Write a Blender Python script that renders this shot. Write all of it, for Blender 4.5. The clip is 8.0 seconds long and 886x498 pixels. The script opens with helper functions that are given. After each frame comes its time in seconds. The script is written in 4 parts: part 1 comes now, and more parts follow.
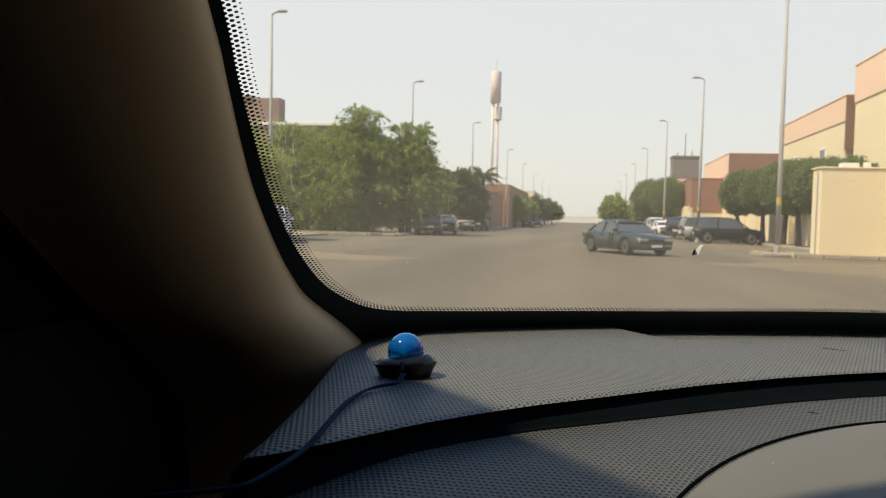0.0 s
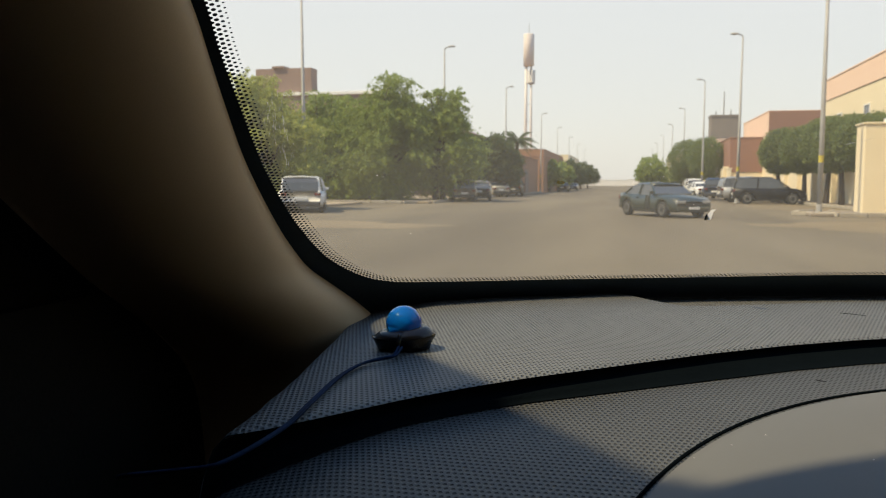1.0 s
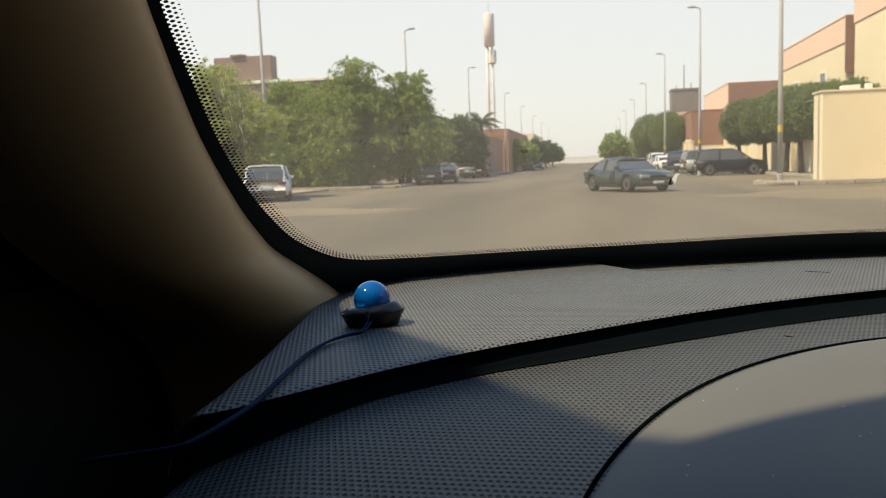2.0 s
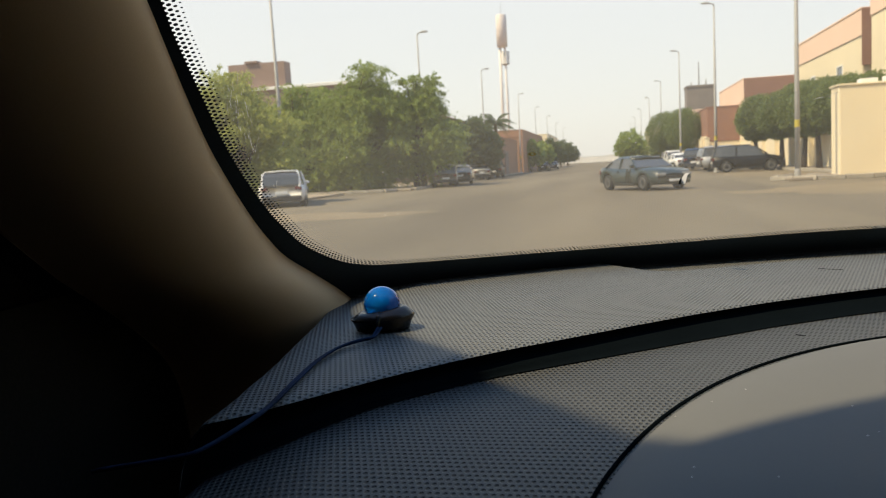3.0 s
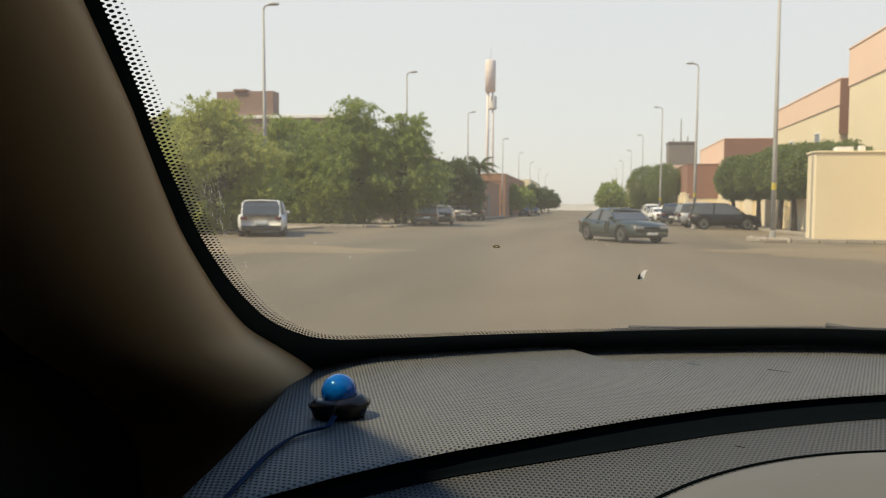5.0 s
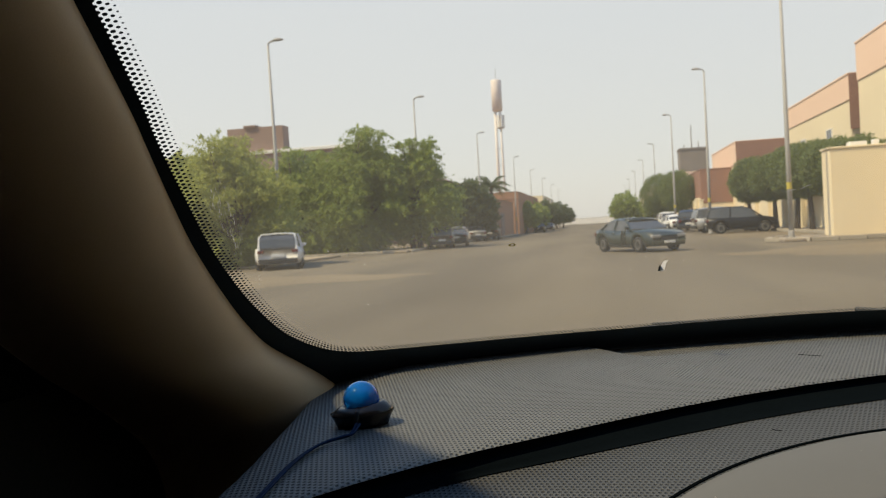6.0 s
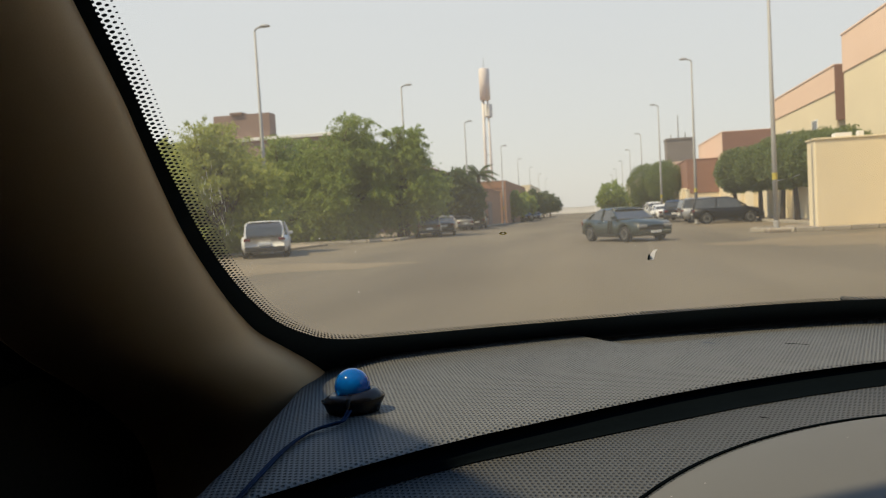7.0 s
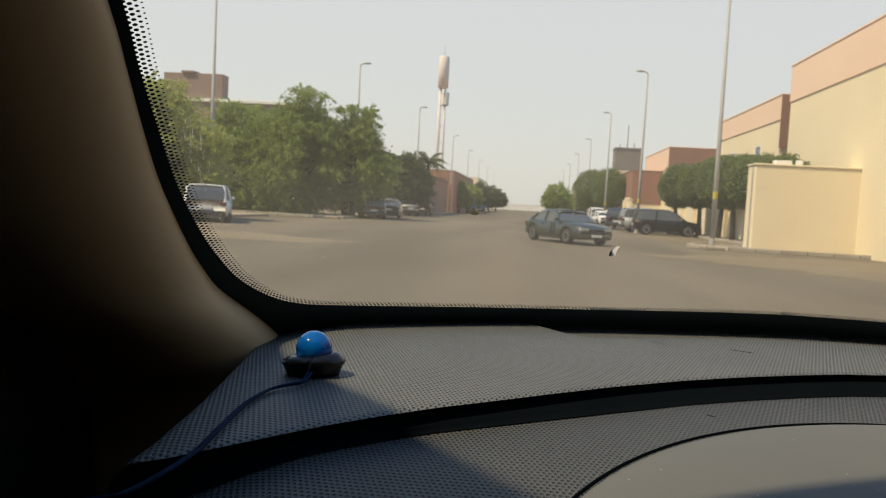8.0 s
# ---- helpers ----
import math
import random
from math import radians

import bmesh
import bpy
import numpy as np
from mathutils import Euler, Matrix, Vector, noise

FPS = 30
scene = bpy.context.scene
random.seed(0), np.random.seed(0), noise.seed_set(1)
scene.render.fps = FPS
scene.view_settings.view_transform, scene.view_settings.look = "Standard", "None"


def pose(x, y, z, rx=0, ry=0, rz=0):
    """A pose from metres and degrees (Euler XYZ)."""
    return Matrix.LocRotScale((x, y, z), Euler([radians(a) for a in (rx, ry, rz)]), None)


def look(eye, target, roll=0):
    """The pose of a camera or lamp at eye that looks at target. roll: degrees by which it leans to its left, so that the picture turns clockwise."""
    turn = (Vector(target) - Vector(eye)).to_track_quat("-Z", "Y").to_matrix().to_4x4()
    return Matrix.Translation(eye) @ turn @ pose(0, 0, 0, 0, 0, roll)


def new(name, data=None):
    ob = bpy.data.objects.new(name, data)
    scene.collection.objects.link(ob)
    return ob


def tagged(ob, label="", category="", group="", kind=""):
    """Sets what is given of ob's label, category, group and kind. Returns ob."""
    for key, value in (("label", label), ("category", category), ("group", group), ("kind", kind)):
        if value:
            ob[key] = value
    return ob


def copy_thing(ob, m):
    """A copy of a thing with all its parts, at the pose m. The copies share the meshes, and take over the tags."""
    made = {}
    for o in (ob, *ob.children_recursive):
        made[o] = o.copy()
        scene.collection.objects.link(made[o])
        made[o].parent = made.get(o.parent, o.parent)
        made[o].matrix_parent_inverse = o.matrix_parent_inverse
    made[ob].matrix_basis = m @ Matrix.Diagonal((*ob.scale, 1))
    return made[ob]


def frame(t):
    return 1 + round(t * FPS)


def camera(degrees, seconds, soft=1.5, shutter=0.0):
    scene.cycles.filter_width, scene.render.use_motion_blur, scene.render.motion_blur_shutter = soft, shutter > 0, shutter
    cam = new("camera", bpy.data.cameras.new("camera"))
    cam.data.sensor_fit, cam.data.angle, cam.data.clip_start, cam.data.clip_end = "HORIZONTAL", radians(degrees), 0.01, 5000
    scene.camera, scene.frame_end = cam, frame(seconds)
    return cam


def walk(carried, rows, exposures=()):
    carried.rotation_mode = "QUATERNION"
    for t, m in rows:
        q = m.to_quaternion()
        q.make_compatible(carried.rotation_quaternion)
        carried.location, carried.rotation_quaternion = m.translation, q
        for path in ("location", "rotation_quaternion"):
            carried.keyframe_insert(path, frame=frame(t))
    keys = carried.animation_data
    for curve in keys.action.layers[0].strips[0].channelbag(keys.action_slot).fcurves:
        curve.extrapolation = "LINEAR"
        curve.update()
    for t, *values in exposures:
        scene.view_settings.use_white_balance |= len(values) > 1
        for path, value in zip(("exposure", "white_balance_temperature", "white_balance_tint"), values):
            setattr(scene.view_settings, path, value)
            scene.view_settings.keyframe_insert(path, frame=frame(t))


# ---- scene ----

# ------------------------------------------------------------ camera
EYE = (0.0, 0.0, 1.25)
cam = camera(58.4, 8.0, soft=1.1)
cam.data.dof.use_dof = True
cam.data.dof.focus_distance = 0.64
cam.data.dof.aperture_fstop = 20.0
# seconds, offset from EYE in metres, yaw, pitch, roll
ROWS = [
    (0.0, -0.0343, -0.0235, -0.0133, 10.39, -2.29, -1.49),
    (0.5, -0.0139, -0.0029, -0.0126, 12.09, -5.60, -2.03),
    (1.0, -0.0035, -0.0080, -0.0092, 12.89, -4.73, -0.17),
    (1.2, -0.0083, -0.0103, -0.0099, 11.82, -4.93, 0.16),
    (2.3, 0.0060, 0.0020, -0.0210, 10.76, -6.19, 2.63),
    (2.5, 0.0137, 0.0011, -0.0097, 11.97, -6.22, 2.53),
    (3.0, 0.0041, -0.0018, -0.0173, 11.50, -5.78, 3.18),
    (3.5, 0.0041, -0.0001, -0.0010, 11.60, -4.86, 1.74),
    (4.0, -0.0037, 0.0025, -0.0125, 10.36, -5.36, 0.63),
    (4.5, 0.0000, 0.0000, 0.0000, 11.67, -5.26, 0.58),
    (5.0, 0.0228, -0.0181, 0.0319, 10.17, -3.01, -0.48),
    (5.2, 0.0245, -0.0157, 0.0269, 10.67, -1.29, 1.00),
    (6.3, 0.0189, -0.0047, 0.0088, 11.25, -1.86, 3.40),
    (6.5, 0.0146, -0.0032, 0.0078, 11.70, -2.64, 2.90),
    (7.0, 0.0187, -0.0088, 0.0106, 10.32, -2.23, 3.02),
    (7.5, 0.0224, -0.0116, 0.0151, 10.64, -2.40, 3.25),
    (8.0, -0.0088, -0.0154, 0.0000, 6.38, -3.23, -3.19),
]
walk(cam, [(t, pose(EYE[0] + x, EYE[1] + y, EYE[2] + z, 90 + pitch, roll, yaw)) for t, x, y, z, yaw, pitch, roll in ROWS],
     exposures=[(0.0, 0.46), (1.2, 0.5), (2.3, 0.6), (4.5, 0.6), (5.0, 0.42), (5.2, 0.38), (6.3, 0.31), (8.0, 0.27)])

# ------------------------------------------------------------ world and sun
SUN_AZ, SUN_EL = -121.0, 55.5        # degrees from +y towards +x, and above the horizon
world = bpy.data.worlds.new("sky")
scene.world = world
world.use_nodes = True
wn = world.node_tree
wn.nodes.clear()
sky = wn.nodes.new("ShaderNodeTexSky")
sky.sky_type = "NISHITA"
sky.sun_disc = False
sky.sun_elevation = radians(SUN_EL)
sky.sun_rotation = radians(SUN_AZ)
sky.air_density, sky.dust_density, sky.ozone_density = 1.0, 1.5, 1.0
bg = wn.nodes.new("ShaderNodeBackground")
bg.inputs["Strength"].default_value = 0.13
wout = wn.nodes.new("ShaderNodeOutputWorld")
# desert haze: most of the sky's light is scattered evenly
haze = wn.nodes.new("ShaderNodeBackground")
wtc = wn.nodes.new("ShaderNodeTexCoord")
wsep = wn.nodes.new("ShaderNodeSeparateXYZ")
wramp = wn.nodes.new("ShaderNodeValToRGB")
_e = wramp.color_ramp.elements
_e[0].position, _e[0].color = 0.0, (0.97, 0.905, 0.83, 1)
_e[1].position, _e[1].color = 1.0, (0.10, 0.30, 0.80, 1)
for _p, _c in ((0.12, (0.965, 0.925, 0.875, 1)), (0.27, (0.95, 0.94, 0.93, 1)), (0.5, (0.30, 0.56, 0.92, 1))):
    wramp.color_ramp.elements.new(_p).color = _c
wn.links.new(wtc.outputs["Generated"], wsep.inputs[0])
wn.links.new(wsep.outputs[2], wramp.inputs[0])
wn.links.new(wramp.outputs[0], haze.inputs["Color"])
haze.inputs["Strength"].default_value = 0.66
hmix = wn.nodes.new("ShaderNodeMixShader")
hmix.inputs[0].default_value = 0.86
wn.links.new(sky.outputs[0], bg.inputs[0])
wn.links.new(bg.outputs[0], hmix.inputs[1])
wn.links.new(haze.outputs[0], hmix.inputs[2])
wn.links.new(hmix.outputs[0], wout.inputs[0])
sun = new("sun", bpy.data.lights.new("sun", "SUN"))
sun.data.energy, sun.data.angle, sun.data.color = 4.3, radians(1.8), (1.0, 0.80, 0.50)
_az, _el = radians(SUN_AZ), radians(SUN_EL)
SUN_DIR = Vector((math.sin(_az) * math.cos(_el), math.cos(_az) * math.cos(_el), math.sin(_el)))
sun.matrix_basis = look(SUN_DIR * 60, (0, 0, 0))


# ------------------------------------------------------------ materials
def mat(name, a, b=None, rough=0.7, metal=0.0, fine=40.0, coarse=3.0, bump=0.15, depth=0.002, rand=0.0, coat=0.0, spec=0.5, stretch=None):
    """A mottled surface: colours a to b over a coarse and a fine noise (scales per metre), with relief."""
    m = bpy.data.materials.new(name)
    m.use_nodes = True
    nt = m.node_tree
    p = nt.nodes["Principled BSDF"]
    b = b or tuple(0.72 * c for c in a)
    tc = nt.nodes.new("ShaderNodeTexCoord")
    n1 = nt.nodes.new("ShaderNodeTexNoise"); n1.inputs["Scale"].default_value = coarse; n1.inputs["Detail"].default_value = 5
    n2 = nt.nodes.new("ShaderNodeTexNoise"); n2.inputs["Scale"].default_value = fine; n2.inputs["Detail"].default_value = 4
    nt.links.new(tc.outputs["Object"], n2.inputs["Vector"])
    if stretch:
        mp = nt.nodes.new("ShaderNodeMapping"); mp.inputs["Scale"].default_value = stretch
        nt.links.new(tc.outputs["Object"], mp.inputs["Vector"]); nt.links.new(mp.outputs[0], n1.inputs["Vector"])
    else:
        nt.links.new(tc.outputs["Object"], n1.inputs["Vector"])
    add = nt.nodes.new("ShaderNodeMath"); add.operation = "ADD"
    nt.links.new(n1.outputs[0], add.inputs[0]); nt.links.new(n2.outputs[0], add.inputs[1])
    mr = nt.nodes.new("ShaderNodeMapRange"); mr.inputs[1].default_value, mr.inputs[2].default_value = 0.7, 1.3
    nt.links.new(add.outputs[0], mr.inputs[0])
    fac = mr.outputs[0]
    if rand:
        oi = nt.nodes.new("ShaderNodeObjectInfo")
        mx = nt.nodes.new("ShaderNodeMath"); mx.operation = "MULTIPLY_ADD"
        nt.links.new(oi.outputs["Random"], mx.inputs[0]); mx.inputs[1].default_value = rand
        nt.links.new(fac, mx.inputs[2]); fac = mx.outputs[0]
    mix = nt.nodes.new("ShaderNodeMix"); mix.data_type = "RGBA"
    mix.inputs[6].default_value, mix.inputs[7].default_value = (*a, 1), (*b, 1)
    nt.links.new(fac, mix.inputs[0]); nt.links.new(mix.outputs[2], p.inputs["Base Color"])
    p.inputs["Roughness"].default_value, p.inputs["Metallic"].default_value = rough, metal
    p.inputs["Specular IOR Level"].default_value = spec
    p.inputs["Coat Weight"].default_value = coat
    if bump:
        bp = nt.nodes.new("ShaderNodeBump"); bp.inputs["Strength"].default_value = bump; bp.inputs["Distance"].default_value = depth
        nt.links.new(n2.outputs[0], bp.inputs["Height"]); nt.links.new(bp.outputs[0], p.inputs["Normal"])
    return m


def leaf_mat(name, a, b):
    m = mat(name, a, b, rough=0.6, fine=3.0, coarse=0.5, bump=0)
    nt = m.node_tree
    p = nt.nodes["Principled BSDF"]
    geo = nt.nodes.new("ShaderNodeNewGeometry")
    mix = [n for n in nt.nodes if n.type == "MIX"][0]
    nt.links.new(geo.outputs["Random Per Island"], mix.inputs[0])
    tr = nt.nodes.new("ShaderNodeBsdfTranslucent")
    nt.links.new(mix.outputs[2], tr.inputs[0])
    ms = nt.nodes.new("ShaderNodeMixShader"); ms.inputs[0].default_value = 0.6
    out = nt.nodes["Material Output"]
    nt.links.new(p.outputs[0], ms.inputs[1]); nt.links.new(tr.outputs[0], ms.inputs[2]); nt.links.new(ms.outputs[0], out.inputs[0])
    return m


def grain_mat(name, a, b, pitch, rough, relief):
    """Moulded plastic with staggered long dimples, pitch metres apart across the car."""
    m = mat(name, a, b, rough=rough, fine=900.0, coarse=14.0, bump=0)
    nt = m.node_tree
    p = nt.nodes["Principled BSDF"]
    tc = nt.nodes.new("ShaderNodeTexCoord")
    sep = nt.nodes.new("ShaderNodeSeparateXYZ")
    nt.links.new(tc.outputs["Object"], sep.inputs[0])
    k = 2 * math.pi / (pitch * 0.866)
    total = None
    for cx, cy in ((0, 0.6), (0.866, 0.30), (0.866, -0.30)):
        mx = nt.nodes.new("ShaderNodeMath"); mx.operation = "MULTIPLY"; mx.inputs[1].default_value = cx * k
        my = nt.nodes.new("ShaderNodeMath"); my.operation = "MULTIPLY_ADD"; my.inputs[1].default_value = cy * k
        nt.links.new(sep.outputs[0], mx.inputs[0]); nt.links.new(sep.outputs[1], my.inputs[0]); nt.links.new(mx.outputs[0], my.inputs[2])
        co = nt.nodes.new("ShaderNodeMath"); co.operation = "COSINE"
        nt.links.new(my.outputs[0], co.inputs[0])
        if total is None:
            total = co.outputs[0]
        else:
            ad = nt.nodes.new("ShaderNodeMath"); nt.links.new(total, ad.inputs[0]); nt.links.new(co.outputs[0], ad.inputs[1]); total = ad.outputs[0]
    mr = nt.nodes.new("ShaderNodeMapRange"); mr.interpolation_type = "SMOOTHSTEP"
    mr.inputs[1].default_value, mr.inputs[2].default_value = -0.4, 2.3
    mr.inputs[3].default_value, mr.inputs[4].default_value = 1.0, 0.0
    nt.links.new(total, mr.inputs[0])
    bp = nt.nodes.new("ShaderNodeBump"); bp.inputs["Strength"].default_value = 1.0; bp.inputs["Distance"].default_value = relief * 0.9
    nt.links.new(mr.outputs[0], bp.inputs["Height"]); nt.links.new(bp.outputs[0], p.inputs["Normal"])
    # shade inside the dimples, painted in: pits a darker colour than the ribs
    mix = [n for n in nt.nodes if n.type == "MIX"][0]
    pit_shade = nt.nodes.new("ShaderNodeMix"); pit_shade.data_type = "RGBA"
    pit_shade.inputs[6].default_value = (*(0.26 * c for c in b), 1)
    nt.links.new(mr.outputs[0], pit_shade.inputs[0]); nt.links.new(mix.outputs[2], pit_shade.inputs[7]); nt.links.new(pit_shade.outputs[2], p.inputs["Base Color"])
    p.inputs["Specular IOR Level"].default_value = 0.28
    return m


M_ASPHALT = mat("dusty_asphalt", (0.186, 0.157, 0.112), (0.100, 0.085, 0.064), rough=0.9, spec=0.2, stretch=(1.0, 0.12, 1.0), fine=55.0, coarse=0.22, bump=0.25, depth=0.004)
[n for n in M_ASPHALT.node_tree.nodes if n.type == "MAP_RANGE"][0].inputs[1].default_value = 0.82
[n for n in M_ASPHALT.node_tree.nodes if n.type == "MAP_RANGE"][0].inputs[2].default_value = 1.2
M_SAND = mat("sandy_verge", (0.36, 0.29, 0.20), (0.25, 0.20, 0.14), rough=0.95, fine=8.0, coarse=0.5, bump=0.5, depth=0.03)
M_DRIFT = mat("thin_sand_on_asphalt", (0.225, 0.182, 0.122), (0.165, 0.136, 0.094), rough=0.95, spec=0.2, fine=30.0, coarse=0.35, bump=0.2, depth=0.006)
M_KERB = mat("kerb_concrete", (0.42, 0.38, 0.31), (0.30, 0.27, 0.22), rough=0.9, fine=20, coarse=1.5, rand=0.5)
M_PAVE = mat("pavement_concrete", (0.28, 0.235, 0.185), (0.21, 0.178, 0.14), rough=0.9, fine=14, coarse=0.8)
M_CREAM = mat("cream_render", (0.78, 0.675, 0.475), (0.70, 0.60, 0.42), rough=0.9, fine=12, coarse=0.4)
M_PINK = mat("salmon_render", (0.79, 0.58, 0.45), (0.72, 0.52, 0.40), rough=0.9, fine=12, coarse=0.4)
M_RED = mat("red_brown_render", (0.28, 0.15, 0.108), (0.24, 0.127, 0.09), rough=0.9, fine=12, coarse=0.4)
M_TANWALL = mat("tan_brown_render", (0.36, 0.20, 0.125), (0.29, 0.16, 0.10), rough=0.9, fine=12, coarse=0.4)
M_MAUVE = mat("mauve_brown_render", (0.27, 0.19, 0.16), (0.22, 0.155, 0.13), rough=0.9, fine=12, coarse=0.4)
M_GREYBLD = mat("grey_cladding", (0.22, 0.19, 0.17), (0.17, 0.15, 0.14), rough=0.8, fine=6, coarse=0.3)
M_WHITE = mat("white_paint", (0.78, 0.77, 0.74), (0.70, 0.69, 0.66), rough=0.5, fine=20, coarse=1)
M_STEEL = mat("galvanised_steel", (0.38, 0.375, 0.365), (0.32, 0.315, 0.305), rough=0.7, metal=0.1, fine=30, coarse=2)
M_YELLOW = mat("yellow_tape", (0.55, 0.45, 0.07), rough=0.7)
M_BARK = mat("rough_bark", (0.105, 0.08, 0.058), (0.06, 0.046, 0.035), rough=0.95, fine=25, coarse=4, bump=0.8, depth=0.02)
M_LEAF_A = leaf_mat("acacia_leaves", (0.34, 0.41, 0.105), (0.215, 0.28, 0.075))
M_LEAF_Y = leaf_mat("yellowing_acacia_leaves", (0.43, 0.455, 0.125), (0.32, 0.36, 0.10))
M_LEAF_F = leaf_mat("clipped_ficus_leaves", (0.235, 0.29, 0.10), (0.155, 0.20, 0.07))
M_LEAF_D = leaf_mat("dark_tree_leaves", (0.13, 0.165, 0.075), (0.09, 0.12, 0.055))
M_TYRE = mat("tyre_rubber", (0.025, 0.025, 0.026), rough=0.85, fine=60, coarse=6)
M_RIM = mat("alloy_rim", (0.12, 0.12, 0.117), rough=0.4, metal=0.2, fine=40, coarse=4, bump=0)
M_CARGLASS = mat("dark_car_glass", (0.06, 0.065, 0.07), (0.08, 0.085, 0.09), rough=0.08, fine=3, coarse=1, bump=0, spec=0.8)
M_TRIMBLK = mat("black_plastic_trim", (0.03, 0.03, 0.03), rough=0.6, fine=60, coarse=6)
M_LAMPRED = mat("red_lamp_lens", (0.15, 0.025, 0.022), rough=0.2, fine=50, coarse=9, bump=0)
M_LAMPCLR = mat("clear_lamp_lens", (0.34, 0.34, 0.33), rough=0.12, fine=50, coarse=9, bump=0)
M_MASTPAINT = mat("pale_mast_paint", (0.66, 0.62, 0.59), (0.58, 0.545, 0.52), rough=0.7, fine=8, coarse=0.6)
M_SHROUD = mat("pinkish_grey_shroud", (0.70, 0.63, 0.59), (0.63, 0.57, 0.535), rough=0.7, fine=8, coarse=0.6)
# paler than the near walls: the haze of distance is put into this colour
M_FARWALL = mat("haze_pale_far_wall", (0.80, 0.76, 0.70), (0.72, 0.685, 0.63), rough=0.9, fine=4, coarse=0.1)
M_CONCRETE = mat("plain_concrete", (0.35, 0.33, 0.30), rough=0.9, fine=10, coarse=1)
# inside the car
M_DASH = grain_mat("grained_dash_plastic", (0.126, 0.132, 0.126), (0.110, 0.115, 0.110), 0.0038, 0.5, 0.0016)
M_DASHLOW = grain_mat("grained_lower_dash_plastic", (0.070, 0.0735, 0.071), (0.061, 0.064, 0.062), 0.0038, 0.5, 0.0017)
# dark edge plastic, with the shade of its recess painted into the black
M_STEP = mat("shade_blackened_dash_edge", (0.0040, 0.0062, 0.0078), spec=0.0, rough=0.7, fine=400, coarse=12)
M_HOOD = mat("smooth_grey_hood_plastic", (0.114, 0.117, 0.111), (0.104, 0.107, 0.102), spec=0.3, rough=0.6, fine=900, coarse=9, bump=0.12, depth=0.0004)
M_TRIM = mat("beige_woven_trim", (0.74, 0.505, 0.28), (0.67, 0.455, 0.245), spec=0.45, rough=0.5, fine=900, coarse=8, bump=0.15, depth=0.0005)
M_LINER = mat("dark_cabin_lining", (0.034, 0.029, 0.023), spec=0.02, rough=0.9, fine=300, coarse=6)
M_FRIT = mat("black_ceramic_frit", (0.034, 0.048, 0.060), spec=0.06, rough=0.6, fine=300, coarse=8, bump=0)
# windscreen: clear thin glass with its gloss, under a film of road dust that also stands in for air haze
M_SCREEN = bpy.data.materials.new("windscreen_glass")
M_SCREEN.use_nodes = True
_nt = M_SCREEN.node_tree
_nt.nodes.remove(_nt.nodes["Principled BSDF"])
_cl = _nt.nodes.new("ShaderNodeBsdfTransparent"); _cl.inputs[0].default_value = (0.975, 0.99, 0.98, 1)
_gl = _nt.nodes.new("ShaderNodeBsdfGlossy"); _gl.inputs["Roughness"].default_value = 0.0
_fr = _nt.nodes.new("ShaderNodeLayerWeight"); _fr.inputs[0].default_value = 0.5
_pw = _nt.nodes.new("ShaderNodeMath"); _pw.operation = "POWER"; _pw.inputs[1].default_value = 5.0
_ga = _nt.nodes.new("ShaderNodeMath"); _ga.operation = "MULTIPLY_ADD"; _ga.inputs[1].default_value = 0.8; _ga.inputs[2].default_value = 0.012
_nt.links.new(_fr.outputs["Facing"], _pw.inputs[0]); _nt.links.new(_pw.outputs[0], _ga.inputs[0])
_m1 = _nt.nodes.new("ShaderNodeMixShader")
_nt.links.new(_ga.outputs[0], _m1.inputs[0]); _nt.links.new(_cl.outputs[0], _m1.inputs[1]); _nt.links.new(_gl.outputs[0], _m1.inputs[2])
_tr = _nt.nodes.new("ShaderNodeBsdfTranslucent"); _tr.inputs[0].default_value = (0.8, 0.77, 0.70, 1)
_no = _nt.nodes.new("ShaderNodeTexNoise"); _no.inputs["Scale"].default_value = 7.0
# film share raised beyond the dust, as a veil for the hazy distance
_mr = _nt.nodes.new("ShaderNodeMapRange"); _mr.inputs[1].default_value, _mr.inputs[2].default_value = 0.3, 0.7
_mr.inputs[3].default_value, _mr.inputs[4].default_value = 0.022, 0.036
_ms = _nt.nodes.new("ShaderNodeMixShader")
_nt.links.new(_no.outputs[0], _mr.inputs[0]); _nt.links.new(_mr.outputs[0], _ms.inputs[0])
_nt.links.new(_m1.outputs[0], _ms.inputs[1]); _nt.links.new(_tr.outputs[0], _ms.inputs[2])
_nt.links.new(_ms.outputs[0], _nt.nodes["Material Output"].inputs[0])
M_RUBBER = mat("glossy_black_rubber", (0.008, 0.008, 0.009), spec=0.4, rough=0.26, fine=300, coarse=20, bump=0.05, depth=0.0003)
M_WIRE = mat("blue_black_wire", (0.016, 0.036, 0.085), (0.008, 0.016, 0.036), rough=0.75, fine=300, coarse=20, bump=0, spec=0.05)
M_FLAKE = leaf_mat("pale_chip", (0.72, 0.71, 0.67), (0.60, 0.59, 0.55))
M_SMEAR = leaf_mat("dried_streak", (0.62, 0.63, 0.61), (0.42, 0.43, 0.42))
M_PAINT_OWN = mat("dark_car_paint", (0.05, 0.05, 0.055), rough=0.3, coat=0.8, bump=0)
M_BLUE = mat("blue_translucent_plastic", (0.006, 0.23, 0.84), (0.005, 0.18, 0.72), rough=0.07, fine=200, coarse=30, bump=0, spec=0.5)
_p = M_BLUE.node_tree.nodes["Principled BSDF"]
_p.inputs["Transmission Weight"].default_value = 0.6


